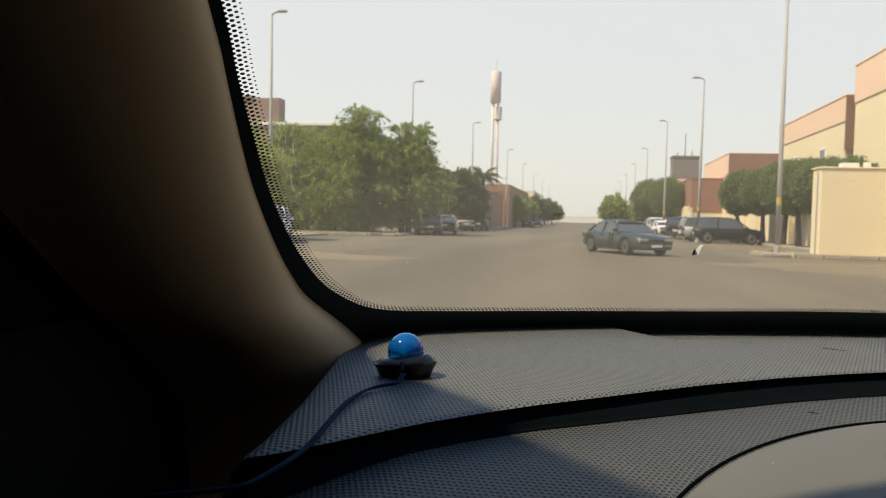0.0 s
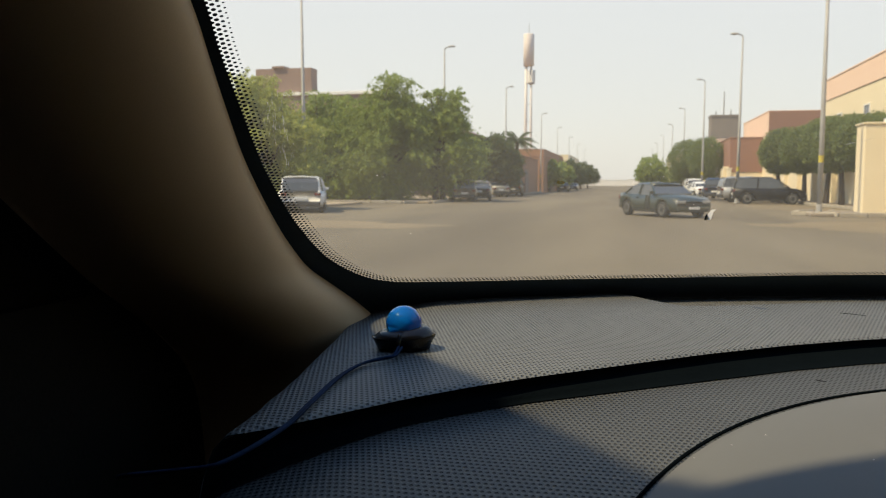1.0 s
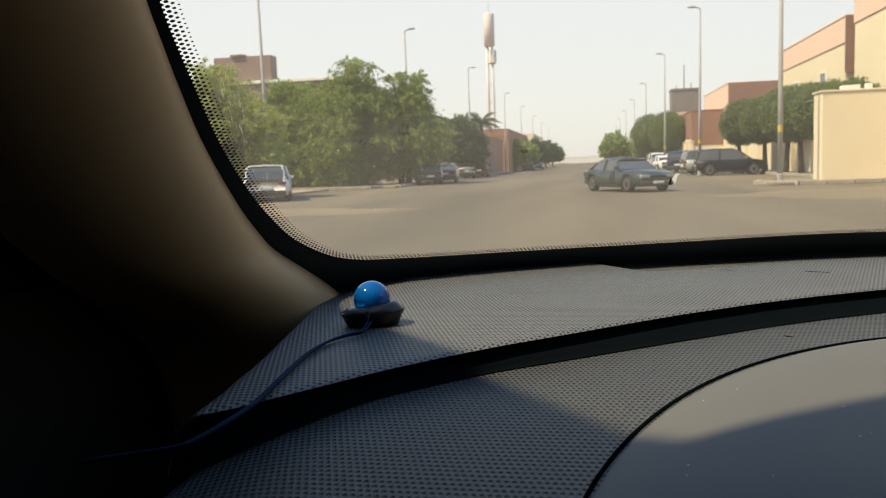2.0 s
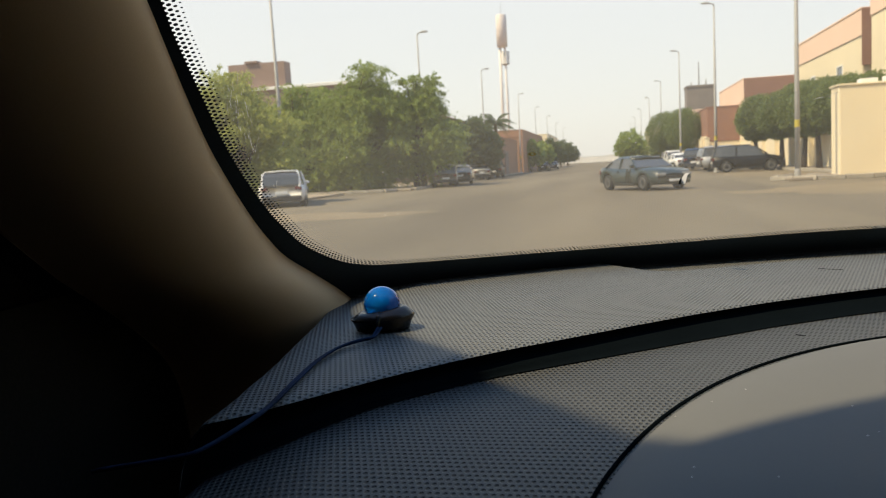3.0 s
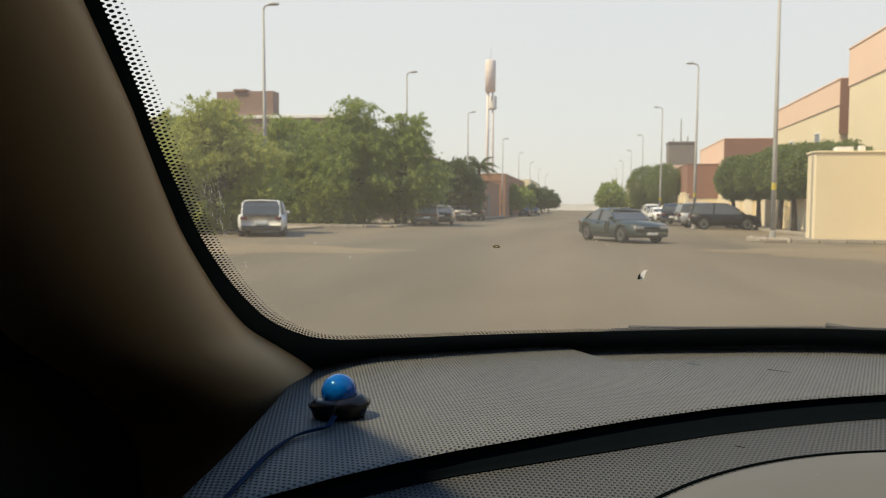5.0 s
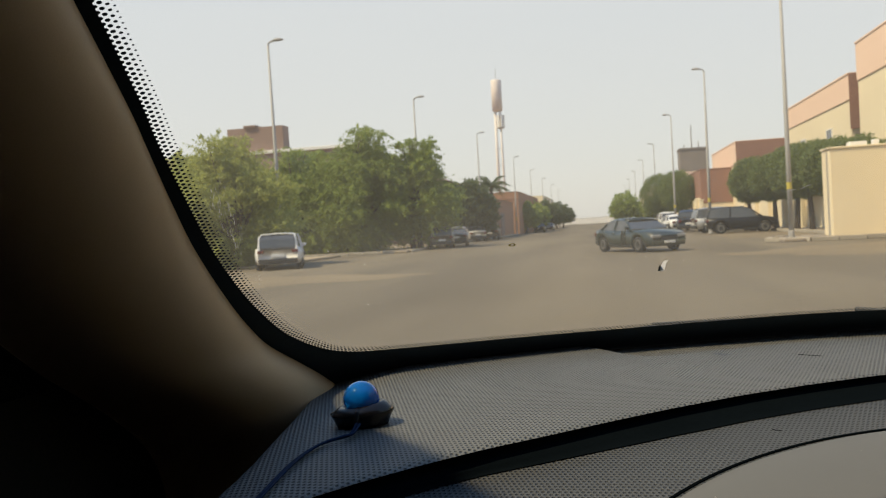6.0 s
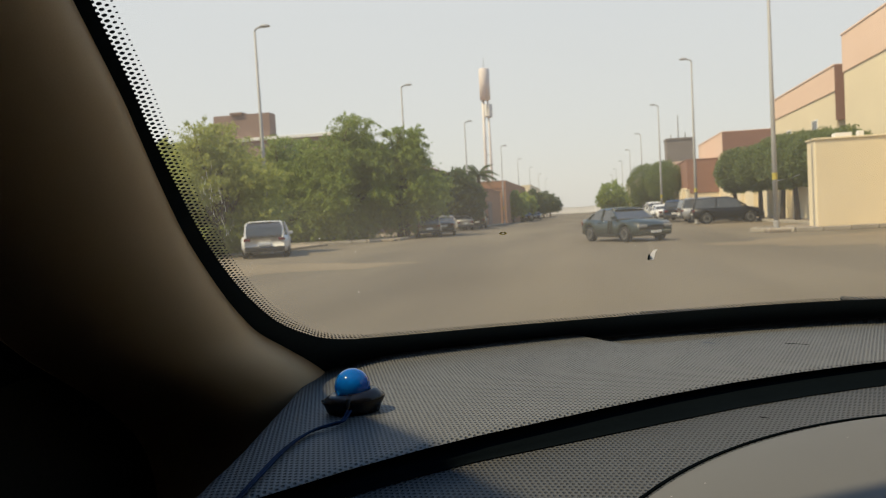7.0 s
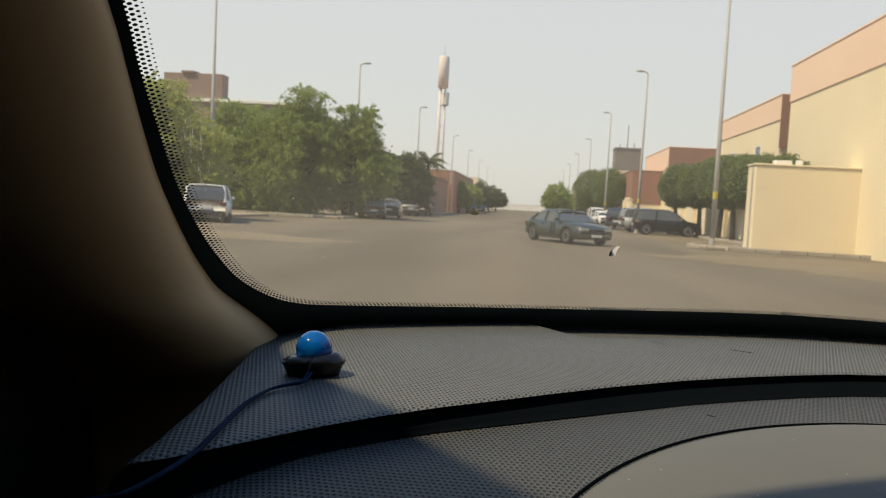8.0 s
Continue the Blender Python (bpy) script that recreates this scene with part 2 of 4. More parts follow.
# ------------------------------------------------------------ mesh helpers
def mesh_of(name, verts, faces, material, smooth=False):
    me = bpy.data.meshes.new(name)
    me.from_pydata([tuple(map(float, v)) for v in verts], [], [tuple(map(int, f)) for f in faces])
    me.materials.append(material)
    if smooth:
        me.polygons.foreach_set("use_smooth", [True] * len(me.polygons))
    me.update()
    return me


def part(name, bm, material, parent, label="", smooth=False):
    """One mesh object from a bmesh, under a thing or a part."""
    me = bpy.data.meshes.new(name)
    bmesh.ops.recalc_face_normals(bm, faces=bm.faces)
    bm.to_mesh(me)
    bm.free()
    me.materials.append(material)
    if smooth:
        me.polygons.foreach_set("use_smooth", [True] * len(me.polygons))
    ob = new(name, me)
    ob.parent = parent
    if label:
        ob["label"] = label
    return ob


def raw(name, verts, faces, material, parent=None, label="", smooth=False):
    ob = new(name, mesh_of(name, verts, faces, material, smooth))
    ob.parent = parent
    if label:
        ob["label"] = label
    return ob


def thing(name, m, label, category, group="", kind=""):
    ob = new(name)
    ob.matrix_basis = m
    ob.empty_display_size = 0.1
    return tagged(ob, label, category, group, kind)


def box(bm, x0, y0, z0, x1, y1, z1, bevel=0.0):
    r = bmesh.ops.create_cube(bm, size=1.0)
    vs = r["verts"]
    for v in vs:
        v.co = Vector((x0 + (v.co.x + 0.5) * (x1 - x0), y0 + (v.co.y + 0.5) * (y1 - y0), z0 + (v.co.z + 0.5) * (z1 - z0)))
    if bevel:
        es = list({e for v in vs for e in v.link_edges})
        bmesh.ops.bevel(bm, geom=es, offset=bevel, segments=2, profile=0.5, affect="EDGES")
    return bm


def boxed(x0, y0, z0, x1, y1, z1, bevel=0.0):
    return box(bmesh.new(), x0, y0, z0, x1, y1, z1, bevel)


def tube(points, radii, sides=10, caps=True):
    """Verts and faces of a tapered tube through the points."""
    pts = [Vector(p) for p in points]
    vs, fs = [], []
    for i, p in enumerate(pts):
        d = (pts[min(i + 1, len(pts) - 1)] - pts[max(i - 1, 0)]).normalized()
        u = d.orthogonal().normalized() if abs(d.z) > 0.99 or i == 0 else (u - d * u.dot(d)).normalized()
        w = d.cross(u)
        for k in range(sides):
            a = 2 * math.pi * k / sides
            vs.append(p + radii[i] * (math.cos(a) * u + math.sin(a) * w))
    for i in range(len(pts) - 1):
        for k in range(sides):
            k2 = (k + 1) % sides
            fs.append((i * sides + k, i * sides + k2, (i + 1) * sides + k2, (i + 1) * sides + k))
    if caps:
        fs.append(tuple(range(sides))[::-1])
        fs.append(tuple((len(pts) - 1) * sides + k for k in range(sides)))
    return vs, fs


def grid(fn, nu, nv):
    """Verts and faces of fn(u, v) over the unit square."""
    vs = [fn(i / nu, j / nv) for j in range(nv + 1) for i in range(nu + 1)]
    fs = [(j * (nu + 1) + i, j * (nu + 1) + i + 1, (j + 1) * (nu + 1) + i + 1, (j + 1) * (nu + 1) + i) for j in range(nv) for i in range(nu)]
    return vs, fs


def lathe(profile, sides=24, sx=1.0, sy=1.0):
    vs, fs = [], []
    for r, z in profile:
        for k in range(sides):
            a = 2 * math.pi * k / sides
            vs.append((r * sx * math.cos(a), r * sy * math.sin(a), z))
    n = len(profile)
    for i in range(n - 1):
        for k in range(sides):
            k2 = (k + 1) % sides
            fs.append((i * sides + k, i * sides + k2, (i + 1) * sides + k2, (i + 1) * sides + k))
    fs.append(tuple(range(sides))[::-1])
    fs.append(tuple((n - 1) * sides + k for k in range(sides)))
    return vs, fs


def spline(points, n):
    """n + 1 points on a smooth curve through the given ones."""
    P = [Vector(p) for p in points]
    P = [2 * P[0] - P[1]] + P + [2 * P[-1] - P[-2]]
    out = []
    segs = len(P) - 3
    for k in range(n + 1):
        s = min(k / n * segs, segs - 1e-6)
        i, t = int(s), s - int(s)
        a, b, c, d = P[i:i + 4]
        out.append(0.5 * ((2 * b) + (c - a) * t + (2 * a - 5 * b + 4 * c - d) * t * t + (3 * b - a - 3 * c + d) * t ** 3))
    return out


def even(points, step):
    """Points at even steps along a polyline, with their tangents."""
    out, carry = [], 0.0
    for a, b in zip(points, points[1:]):
        d = (b - a).length
        s = carry
        while s < d:
            out.append((a + (b - a) * (s / d), (b - a).normalized()))
            s += step
        carry = s - d
    return out


def smooth01(a, b, x):
    t = min(1.0, max(0.0, (x - a) / (b - a)))
    return t * t * (3 - 2 * t)


# ------------------------------------------------------------ street ground
def sheet(name, x0, y0, x1, y1, z, material, nx=1, ny=1):
    vs, fs = grid(lambda u, v: (x0 + u * (x1 - x0), y0 + v * (y1 - y0), z), nx, ny)
    return raw(name, vs, fs, material)


tagged(sheet("ground", -2500, -2500, 2500, 2500, 0.0, M_ASPHALT, 8, 8), "dusty tan-grey asphalt road and open ground", "ground", kind="structure")


def raised(name, x0, y0, x1, y1, z, material, label, category):
    ob = part(name, boxed(x0, y0, 0.0, x1, y1, z, 0.03), material, None)
    return tagged(ob, label, category, kind="structure")


raised("verge_left", -60, 47.2, -11.7, 300, 0.13, M_SAND, "sandy raised verge under roadside trees", "verge")
raised("verge_left", -60, -60, -14.5, 17, 0.13, M_SAND, "sandy raised verge beside the side street", "verge")
raised("pavement_right", 7.0, 33.0, 30, 36.4, 0.13, M_PAVE, "pale concrete pavement at the street corner", "pavement")
raised("pavement_right", 10.9, 36.4, 30, 300, 0.13, M_PAVE, "pale concrete pavement before the villa walls", "pavement")
raised("verge_right", 7.4, -60, 40, 17, 0.13, M_SAND, "sandy raised verge with shrubs and trees", "verge")


def kerb_line(points, label):
    k = thing("kerb", Matrix(), label, "kerb", kind="structure")
    me = None
    for (x, y), d in even([Vector((*p, 0)).to_2d() for p in points], 1.0):
        if me is None:
            bm = boxed(0.01, -0.07, 0, 0.98, 0.07, 0.17, 0.02)
            me = bpy.data.meshes.new("kerb_stone")
            bm.to_mesh(me); bm.free(); me.materials.append(M_KERB)
        o = new("kerb_stone", me)
        o.parent = k
        o.matrix_basis = pose(x, y, random.uniform(-0.012, 0.008), 0, 0, math.degrees(math.atan2(d.y, d.x)) + random.uniform(-0.8, 0.8))
    return k


kerb_line([(-11.6, 120), (-11.6, 48.3), (-12.7, 47.1), (-45, 47.1)], "worn pale concrete kerb along the sandy verge")
kerb_line([(14, 32.95), (8.0, 32.95), (6.93, 34.0), (6.93, 35.4), (7.6, 36.45), (10.8, 36.6), (10.8, 110)], "pale concrete kerb at the street corner")
kerb_line([(7.3, -30), (7.3, 15.5), (8.6, 17.1), (20, 17.1)], "worn pale concrete kerb beside the shrubs")


def sand_drift(cx, cy, rx, ry, seed, label):
    """A thin wind-blown patch of sand with a ragged rim, feathered down to the road."""
    rng = np.random.default_rng(seed)
    n = 72
    ph = rng.random(5) * 6.283
    vs, fs = [(cx, cy, 0.014)], []
    for ring, (k, z) in enumerate(((0.55, 0.012), (0.85, 0.008), (1.0, 0.004))):
        for i in range(n):
            a = 2 * math.pi * i / n
            w = 1 + 0.10 * math.sin(2 * a + ph[0]) + 0.07 * math.sin(5 * a + ph[1]) + ring * (0.03 * math.sin(11 * a + ph[2]) + 0.02 * math.sin(23 * a + ph[3]))
            vs.append((cx + rx * k * w * math.cos(a), cy + ry * k * w * math.sin(a), z))
    for i in range(n):
        j = (i + 1) % n
        fs.append((0, 1 + i, 1 + j))
        for r in (0, 1):
            fs.append((1 + r * n + i, 1 + (r + 1) * n + i, 1 + (r + 1) * n + j, 1 + r * n + j))
    return tagged(raw("sand_drift", vs, fs, M_DRIFT), label, "sand", kind="structure")


sand_drift(12.5, 24.5, 8.0, 5.2, 1, "wind-blown tan sand over the mouth of the side street")
sand_drift(8.6, 47.0, 2.2, 9.0, 2, "tan sand over the parking strip beside the pavement")
sand_drift(-13.5, 22.0, 7.5, 3.2, 3, "thin tan sand across the side street")


# ------------------------------------------------------------ buildings
def window_part(wall, x, y, z, w, h, facing):
    """A dark window with its frame and sill on a wall. facing: 'x-' or 'y-'."""
    win = new("window"); win.parent = wall
    win.matrix_basis = pose(x, y, z, 0, 0, 0 if facing == "y-" else -90)
    bm = bmesh.new()
    for a in ((-w / 2, -h / 2, w / 2, -h / 2 + 0.08), (-w / 2, h / 2 - 0.08, w / 2, h / 2), (-w / 2, -h / 2 + 0.08, -w / 2 + 0.08, h / 2 - 0.08), (w / 2 - 0.08, -h / 2 + 0.08, w / 2, h / 2 - 0.08)):
        box(bm, a[0], -0.06, a[1], a[2], 0.05, a[3])
    part("frame", bm, M_WHITE, win)
    part("pane", boxed(-w / 2 + 0.07, -0.02, -h / 2 + 0.07, w / 2 - 0.07, 0.03, h / 2 - 0.07), M_CARGLASS, win)
    part("sill", boxed(-w / 2 - 0.06, -0.14, -h / 2 - 0.09, w / 2 + 0.06, 0.02, -h / 2), M_CONCRETE, win)


def villa(x0, y0, x1, y1, h, band, label, wall_m=None, band_m=None, end_m=None, windows=()):
    """A flat-roofed house: walls, a coloured parapet band standing 6 cm proud, roof slab."""
    v = thing("villa", Matrix(), label, "house", "villas along the street")
    part("wall", boxed(x0, y0, 0.0, x1, y1, h - band), wall_m or M_CREAM, v)
    part("parapet", boxed(x0 - 0.06, y0 - 0.06, h - band, x1 + 0.06, y1 + 0.06, h, 0.03), band_m or M_PINK, v)
    part("coping", boxed(x0 - 0.1, y0 - 0.1, h, x1 + 0.1, y1 + 0.1, h + 0.1, 0.02), band_m or M_PINK, v)
    for w in windows:
        window_part(v, *w)
    return v


villa(13.4, 20.0, 40, 44.5, 9.6, 1.9, "two-storey cream villa with a salmon parapet band", windows=[(18, 20, 5.6, 1.2, 1.4, "y-"), (24, 20, 5.6, 1.2, 1.4, "y-"), (30, 20, 5.6, 1.2, 1.4, "y-")])
villa(13.4, 46.0, 34, 61.0, 8.3, 1.35, "cream villa with a salmon parapet and red end wall", windows=[(13.4, 50, 5.2, 1.2, 1.3, "x-"), (13.4, 56, 5.2, 1.2, 1.3, "x-")])
villa(12.9, 79.0, 36, 95.0, 7.95, 2.1, "distant villa with salmon side and red-brown parapet", band_m=M_PINK, windows=[(16, 79, 4.6, 1.2, 1.3, "y-"), (20, 79, 4.6, 1.2, 1.3, "y-")])
part("front_wall", boxed(12.85, 78.86, 4.8, 20.5, 78.93, 8.0), M_RED, bpy.data.objects["villa.002"], "red-brown rendered front")
part("front_wall", boxed(13.35, 45.86, 5.4, 18.0, 45.93, 8.35), M_RED, bpy.data.objects["villa.001"], "red-brown rendered end wall")
villa(9.95, 82.0, 13.9, 93.0, 5.7, 3.3, "red-brown rendered annex over a cream ground floor", band_m=M_RED)
villa(12.5, 118.0, 30, 136.0, 7.5, 1.4, "far cream villa with a flat roof")
villa(12.0, 160.0, 30, 185.0, 8.0, 1.4, "far cream villa with a flat roof", M_CREAM, M_CREAM)
villa(12.0, 215.0, 32, 245.0, 9.0, 1.4, "far cream villa with a flat roof", M_CREAM, M_CREAM)


def garden_wall(x0, y0, x1, y1, h, material, label, piers):
    w = thing("garden_wall", Matrix(), label, "wall", "garden walls")
    part("wall", boxed(x0, y0, 0.0, x1, y1, h), material, w)
    part("coping", boxed(x0 - 0.05, y0 - 0.05, h, x1 + 0.05, y1 + 0.05, h + 0.09, 0.02), material, w)
    for px, py in piers:
        part("pier", boxed(px - 0.25, py - 0.25, 0, px + 0.25, py + 0.25, h + 0.25, 0.02), material, w)
    return w


corner = thing("corner_wall", Matrix(), "tall cream rendered corner wall block beside the pavement", "wall")
part("wall", boxed(9.2, 34.5, 0.0, 14.2, 35.7, 3.62, 0.05), M_CREAM, corner)
part("coping", boxed(9.15, 34.45, 3.62, 14.25, 35.75, 3.70, 0.02), M_CREAM, corner)
part("vent_box", boxed(10.1, 34.9, 3.70, 10.75, 35.4, 3.89, 0.02), M_WHITE, corner)
part("vent_box", boxed(10.98, 34.9, 3.70, 11.2, 35.2, 3.93, 0.02), M_WHITE, corner)
garden_wall(12.6, 36.0, 12.85, 78.0, 3.0, M_CREAM, "cream rendered garden wall behind clipped trees", [(12.55, y) for y in range(38, 78, 5)])
garden_wall(9.6, 80.0, 9.85, 116.0, 2.7, M_CREAM, "cream rendered garden wall behind parked cars", [(9.55, y) for y in range(82, 116, 6)])
garden_wall(11.0, 118.0, 11.25, 260.0, 2.7, M_CREAM, "long cream garden wall far down the street", [(10.95, y) for y in range(120, 260, 10)])
# left side
tan = thing("walled_house", Matrix(), "tan-brown rendered walled house on the street corner", "house")
part("wall", boxed(-30.0, 88.0, 0.0, -12.0, 112.0, 4.4), M_TANWALL, tan)
part("coping", boxed(-30.1, 87.9, 4.4, -11.9, 112.1, 4.6, 0.03), M_TANWALL, tan)
part("tower", boxed(-16.0, 87.7, 0.0, -12.9, 91.0, 5.9, 0.03), M_TANWALL, tan)
part("gate", boxed(-11.96, 97.0, 0.15, -11.9, 100.5, 3.0, 0.01), M_MAUVE, tan)
bb = thing("apartment_building", Matrix(), "mauve-brown flat-roofed building behind the acacia trees", "building")
part("wall", boxed(-60, 72.0, 0.0, -22.5, 92.0, 9.6), M_MAUVE, bb)
part("roof", boxed(-60.2, 71.8, 9.6, -22.3, 92.2, 9.9, 0.03), M_WHITE, bb, "pale roof edge")
part("stair_tower", boxed(-35.4, 72.5, 9.9, -29.6, 74.0, 12.3, 0.03), M_MAUVE, bb)
part("stair_tower", boxed(-33.6, 72.3, 12.3, -32.3, 74.0, 12.5, 0.02), M_MAUVE, bb)
for wx in (-50, -45, -40, -35, -30, -25.5):
    window_part(bb, wx, 72.0, 6.3, 1.3, 1.4, "y-")
sh = thing("house", Matrix(), "brown house with a sloping roof behind trees", "house")
part("wall", boxed(-22, 74.0, 0.0, -14.5, 86.0, 6.0), M_MAUVE, sh)
_bm = bmesh.new()
_v = [_bm.verts.new(c) for c in ((-22.3, 73.7, 6.0), (-14.2, 73.7, 6.0), (-14.2, 86.3, 6.0), (-22.3, 86.3, 6.0), (-21.5, 74.5, 8.8), (-21.5, 85.5, 8.8))]
for f in ((0, 1, 4), (1, 2, 5, 4), (2, 3, 5), (3, 0, 4, 5), (3, 2, 1, 0)):
    _bm.faces.new([_v[i] for i in f])
part("roof", _bm, M_MAUVE, sh)
villa(-32, 114, -11.4, 150, 6.1, 1.0, "far tan house on the other side of the street", M_TANWALL, M_TANWALL)
villa(-34, 190, -13, 230, 8.0, 1.2, "far cream house on the other side of the street", M_CREAM, M_CREAM)
villa(4, 400, 18, 415, 3.6, 0.6, "very far cream house at the end of the street, haze painted in", M_FARWALL, M_FARWALL)
villa(-14, 520, 3, 540, 3.8, 0.6, "very far cream house at the end of the street, haze painted in", M_FARWALL, M_FARWALL)
villa(-40, 600, -16, 620, 4.6, 0.6, "very far cream house at the end of the street, haze painted in", M_FARWALL, M_FARWALL)
villa(2, 640, 30, 660, 5.0, 0.6, "very far cream house at the end of the street, haze painted in", M_FARWALL, M_FARWALL)
# office tower far off, with masts
tw = thing("office_tower", Matrix(), "grey box-shaped tower building with roof masts", "tower")
part("wall", boxed(25.6, 260, 0, 33.6, 268, 22.0), M_GREYBLD, tw)
part("parapet", boxed(25.4, 259.8, 22.0, 33.8, 268.2, 22.6, 0.03), M_GREYBLD, tw)
for mx, mh in ((29.3, 7.2), (31.4, 1.8), (27.0, 1.2)):
    vs, fs = tube([(mx, 261, 22.6), (mx, 261, 22.6 + mh)], [0.25, 0.14], 8)
    raw("mast", vs, fs, M_STEEL, tw)


def telecom_tower():
    t = thing("telecom_tower", pose(-16.8, 140, 0), "pale telecom tower with a drum-shaped antenna shroud", "tower")
    raw("pole", *tube([(-0.42, 0, 0), (-0.42, 0, 12), (-0.42, 0, 21.8)], [0.30, 0.27, 0.24], 12), M_MASTPAINT, t, smooth=True)
    raw("cable_mast", *tube([(0.55, 0, 0), (0.52, 0, 12), (0.45, 0, 21.7)], [0.22, 0.20, 0.17], 10), M_MASTPAINT, t, smooth=True)
    for z in range(3, 18, 3):
        part("brace", boxed(-0.30, -0.05, z, 0.45, 0.05, z + 0.1), M_STEEL, t)
    raw("shroud", *lathe([(0.6, 21.6), (0.92, 21.7), (0.92, 27.0), (0.8, 27.15)], 20), M_SHROUD, t, "pale pinkish antenna shroud", True)
    raw("lightning_rod", *tube([(0, 0, 27.1), (0, 0, 29.2)], [0.06, 0.03], 6), M_STEEL, t)
    _pl = raw("platform", *lathe([(0.3, 18.5), (0.6, 18.6), (0.6, 18.75), (0.3, 18.85)], 16), M_STEEL, t)
    _pl.matrix_basis = pose(0.45, 0, 0)
    for a in range(0, 360, 60):
        c, s = math.cos(radians(a)), math.sin(radians(a))
        ob = part("panel_antenna", boxed(-0.17, -0.1, 19.0, 0.17, 0.1, 21.2, 0.03), M_WHITE, t)
        ob.matrix_basis = pose(0.45 + 0.62 * c, 0.62 * s, -0.3, 0, 0, a + 90)


telecom_tower()


# ------------------------------------------------------------ street lamps
def street_lamp():
    l = thing("street_lamp", Matrix(), "tall galvanised steel street lamp with a short arm", "street lamp", "street lamps")
    raw("pole", *tube([(0, 0, 0.2), (0, 0, 4), (0, 0, 10.7)], [0.105, 0.09, 0.052], 12), M_STEEL, l, smooth=True)
    raw("base_sleeve", *lathe([(0.17, 0.0), (0.17, 0.08), (0.125, 0.12), (0.122, 0.42), (0.106, 0.45)], 12), M_STEEL, l)
    raw("arm", *tube([(0, 0, 10.6), (0.02, 0, 10.78), (0.12, 0, 10.86), (0.32, 0, 10.9)], [0.05, 0.048, 0.045, 0.04], 8), M_STEEL, l)
    head = raw("lamp_head", *lathe([(0.1, -0.06), (0.26, -0.04), (0.3, 0.0), (0.22, 0.06), (0.08, 0.09)], 14, 1.0, 0.5), M_STEEL, l)
    head.matrix_basis = pose(0.52, 0, 10.92)
    raw("marking_band", *lathe([(0.101, 2.1), (0.101, 2.38)], 12), M_YELLOW, l, "yellow marking band")
    return l


_lamp = street_lamp()
_lamp.matrix_basis = pose(7.5, 33.9, 0.0, 0, 0, 180)
for x, y in ((7.15, 55.0), (7.0, 78), (7.3, 107), (7.3, 135), (7.3, 165), (7.3, 196), (7.3, 228), (8.4, 12.0)):
    copy_thing(_lamp, pose(x, y, 0.0, random.uniform(-0.4, 0.4), random.uniform(-0.4, 0.4), 180))
for x, y in ((-15.3, 36.5), (-12.7, 56.0), (-11.8, 80), (-11.5, 111), (-11.5, 139), (-11.5, 168), (-11.5, 198), (-11.5, 230)):
    copy_thing(_lamp, pose(x, y, 0.0, random.uniform(-0.4, 0.4), random.uniform(-0.4, 0.4), 0))


# ------------------------------------------------------------ trees
def leaf_cloud(name, blobs, n, size, material, parent, rng, shell=0.55, droop=0.0, label="", fuzz=0.10):
    """Many small leaf sprays spread through ellipsoids (x, y, z, rx, ry, rz), denser towards their skins."""
    w = np.array([b[3] * b[4] * b[5] for b in blobs]) ** 0.67
    pick = rng.choice(len(blobs), n, p=w / w.sum())
    B = np.array(blobs)[pick]
    d = rng.normal(size=(n, 3)); d /= np.linalg.norm(d, axis=1)[:, None]
    r = shell + (1 - shell) * rng.random(n) ** 0.6
    lump = 1 + (0.16 if shell < 0.8 else 0.09) * np.sin(d[:, 0] * 7 + pick * 1.7) * np.sin(d[:, 2] * 9 + pick) + fuzz * rng.normal(size=n)
    c = B[:, :3] + d * B[:, 3:] * (r * lump)[:, None]
    c[:, 2] -= droop * rng.random(n) ** 2
    a = rng.normal(size=(n, 3)); a[:, 2] -= droop * 0.6; a /= np.linalg.norm(a, axis=1)[:, None]
    if droop:
        # half of the leaves sit along thin sprays that arch out of the crown and hang over
        k = 50
        m = n // 2 // k
        root = B[:m, :3] + d[:m] * B[:m, 3:] * 0.85
        out = d[:m] + 0.35 * rng.normal(size=(m, 3)); out[:, 2] = np.abs(out[:, 2]) * 0.7 + 0.15
        out /= np.linalg.norm(out, axis=1)[:, None]
        reach = (0.35 + 0.95 * rng.random(m) ** 1.5)[:, None]
        u = rng.random((m, k))
        p = root[:, None] + out[:, None] * (reach * u)[:, :, None]
        p[:, :, 2] -= (0.75 * droop * reach) * u ** 2
        c[:m * k] = (p + 0.055 * rng.normal(size=(m, k, 3))).reshape(-1, 3)
    b = np.cross(a, rng.normal(size=(n, 3))); b /= np.linalg.norm(b, axis=1)[:, None]
    s = size * (0.5 + rng.random(n))[:, None]
    v = np.stack([c - a * s, c + b * s * 0.34, c + a * s, c - b * s * 0.34], 1).reshape(-1, 3)
    f = np.arange(4 * n).reshape(-1, 4)
    me = bpy.data.meshes.new(name)
    me.from_pydata(v.tolist(), [], f.tolist())
    me.materials.append(material)
    ob = new(name, me)
    ob.parent = parent
    if label:
        ob["label"] = label
    return ob


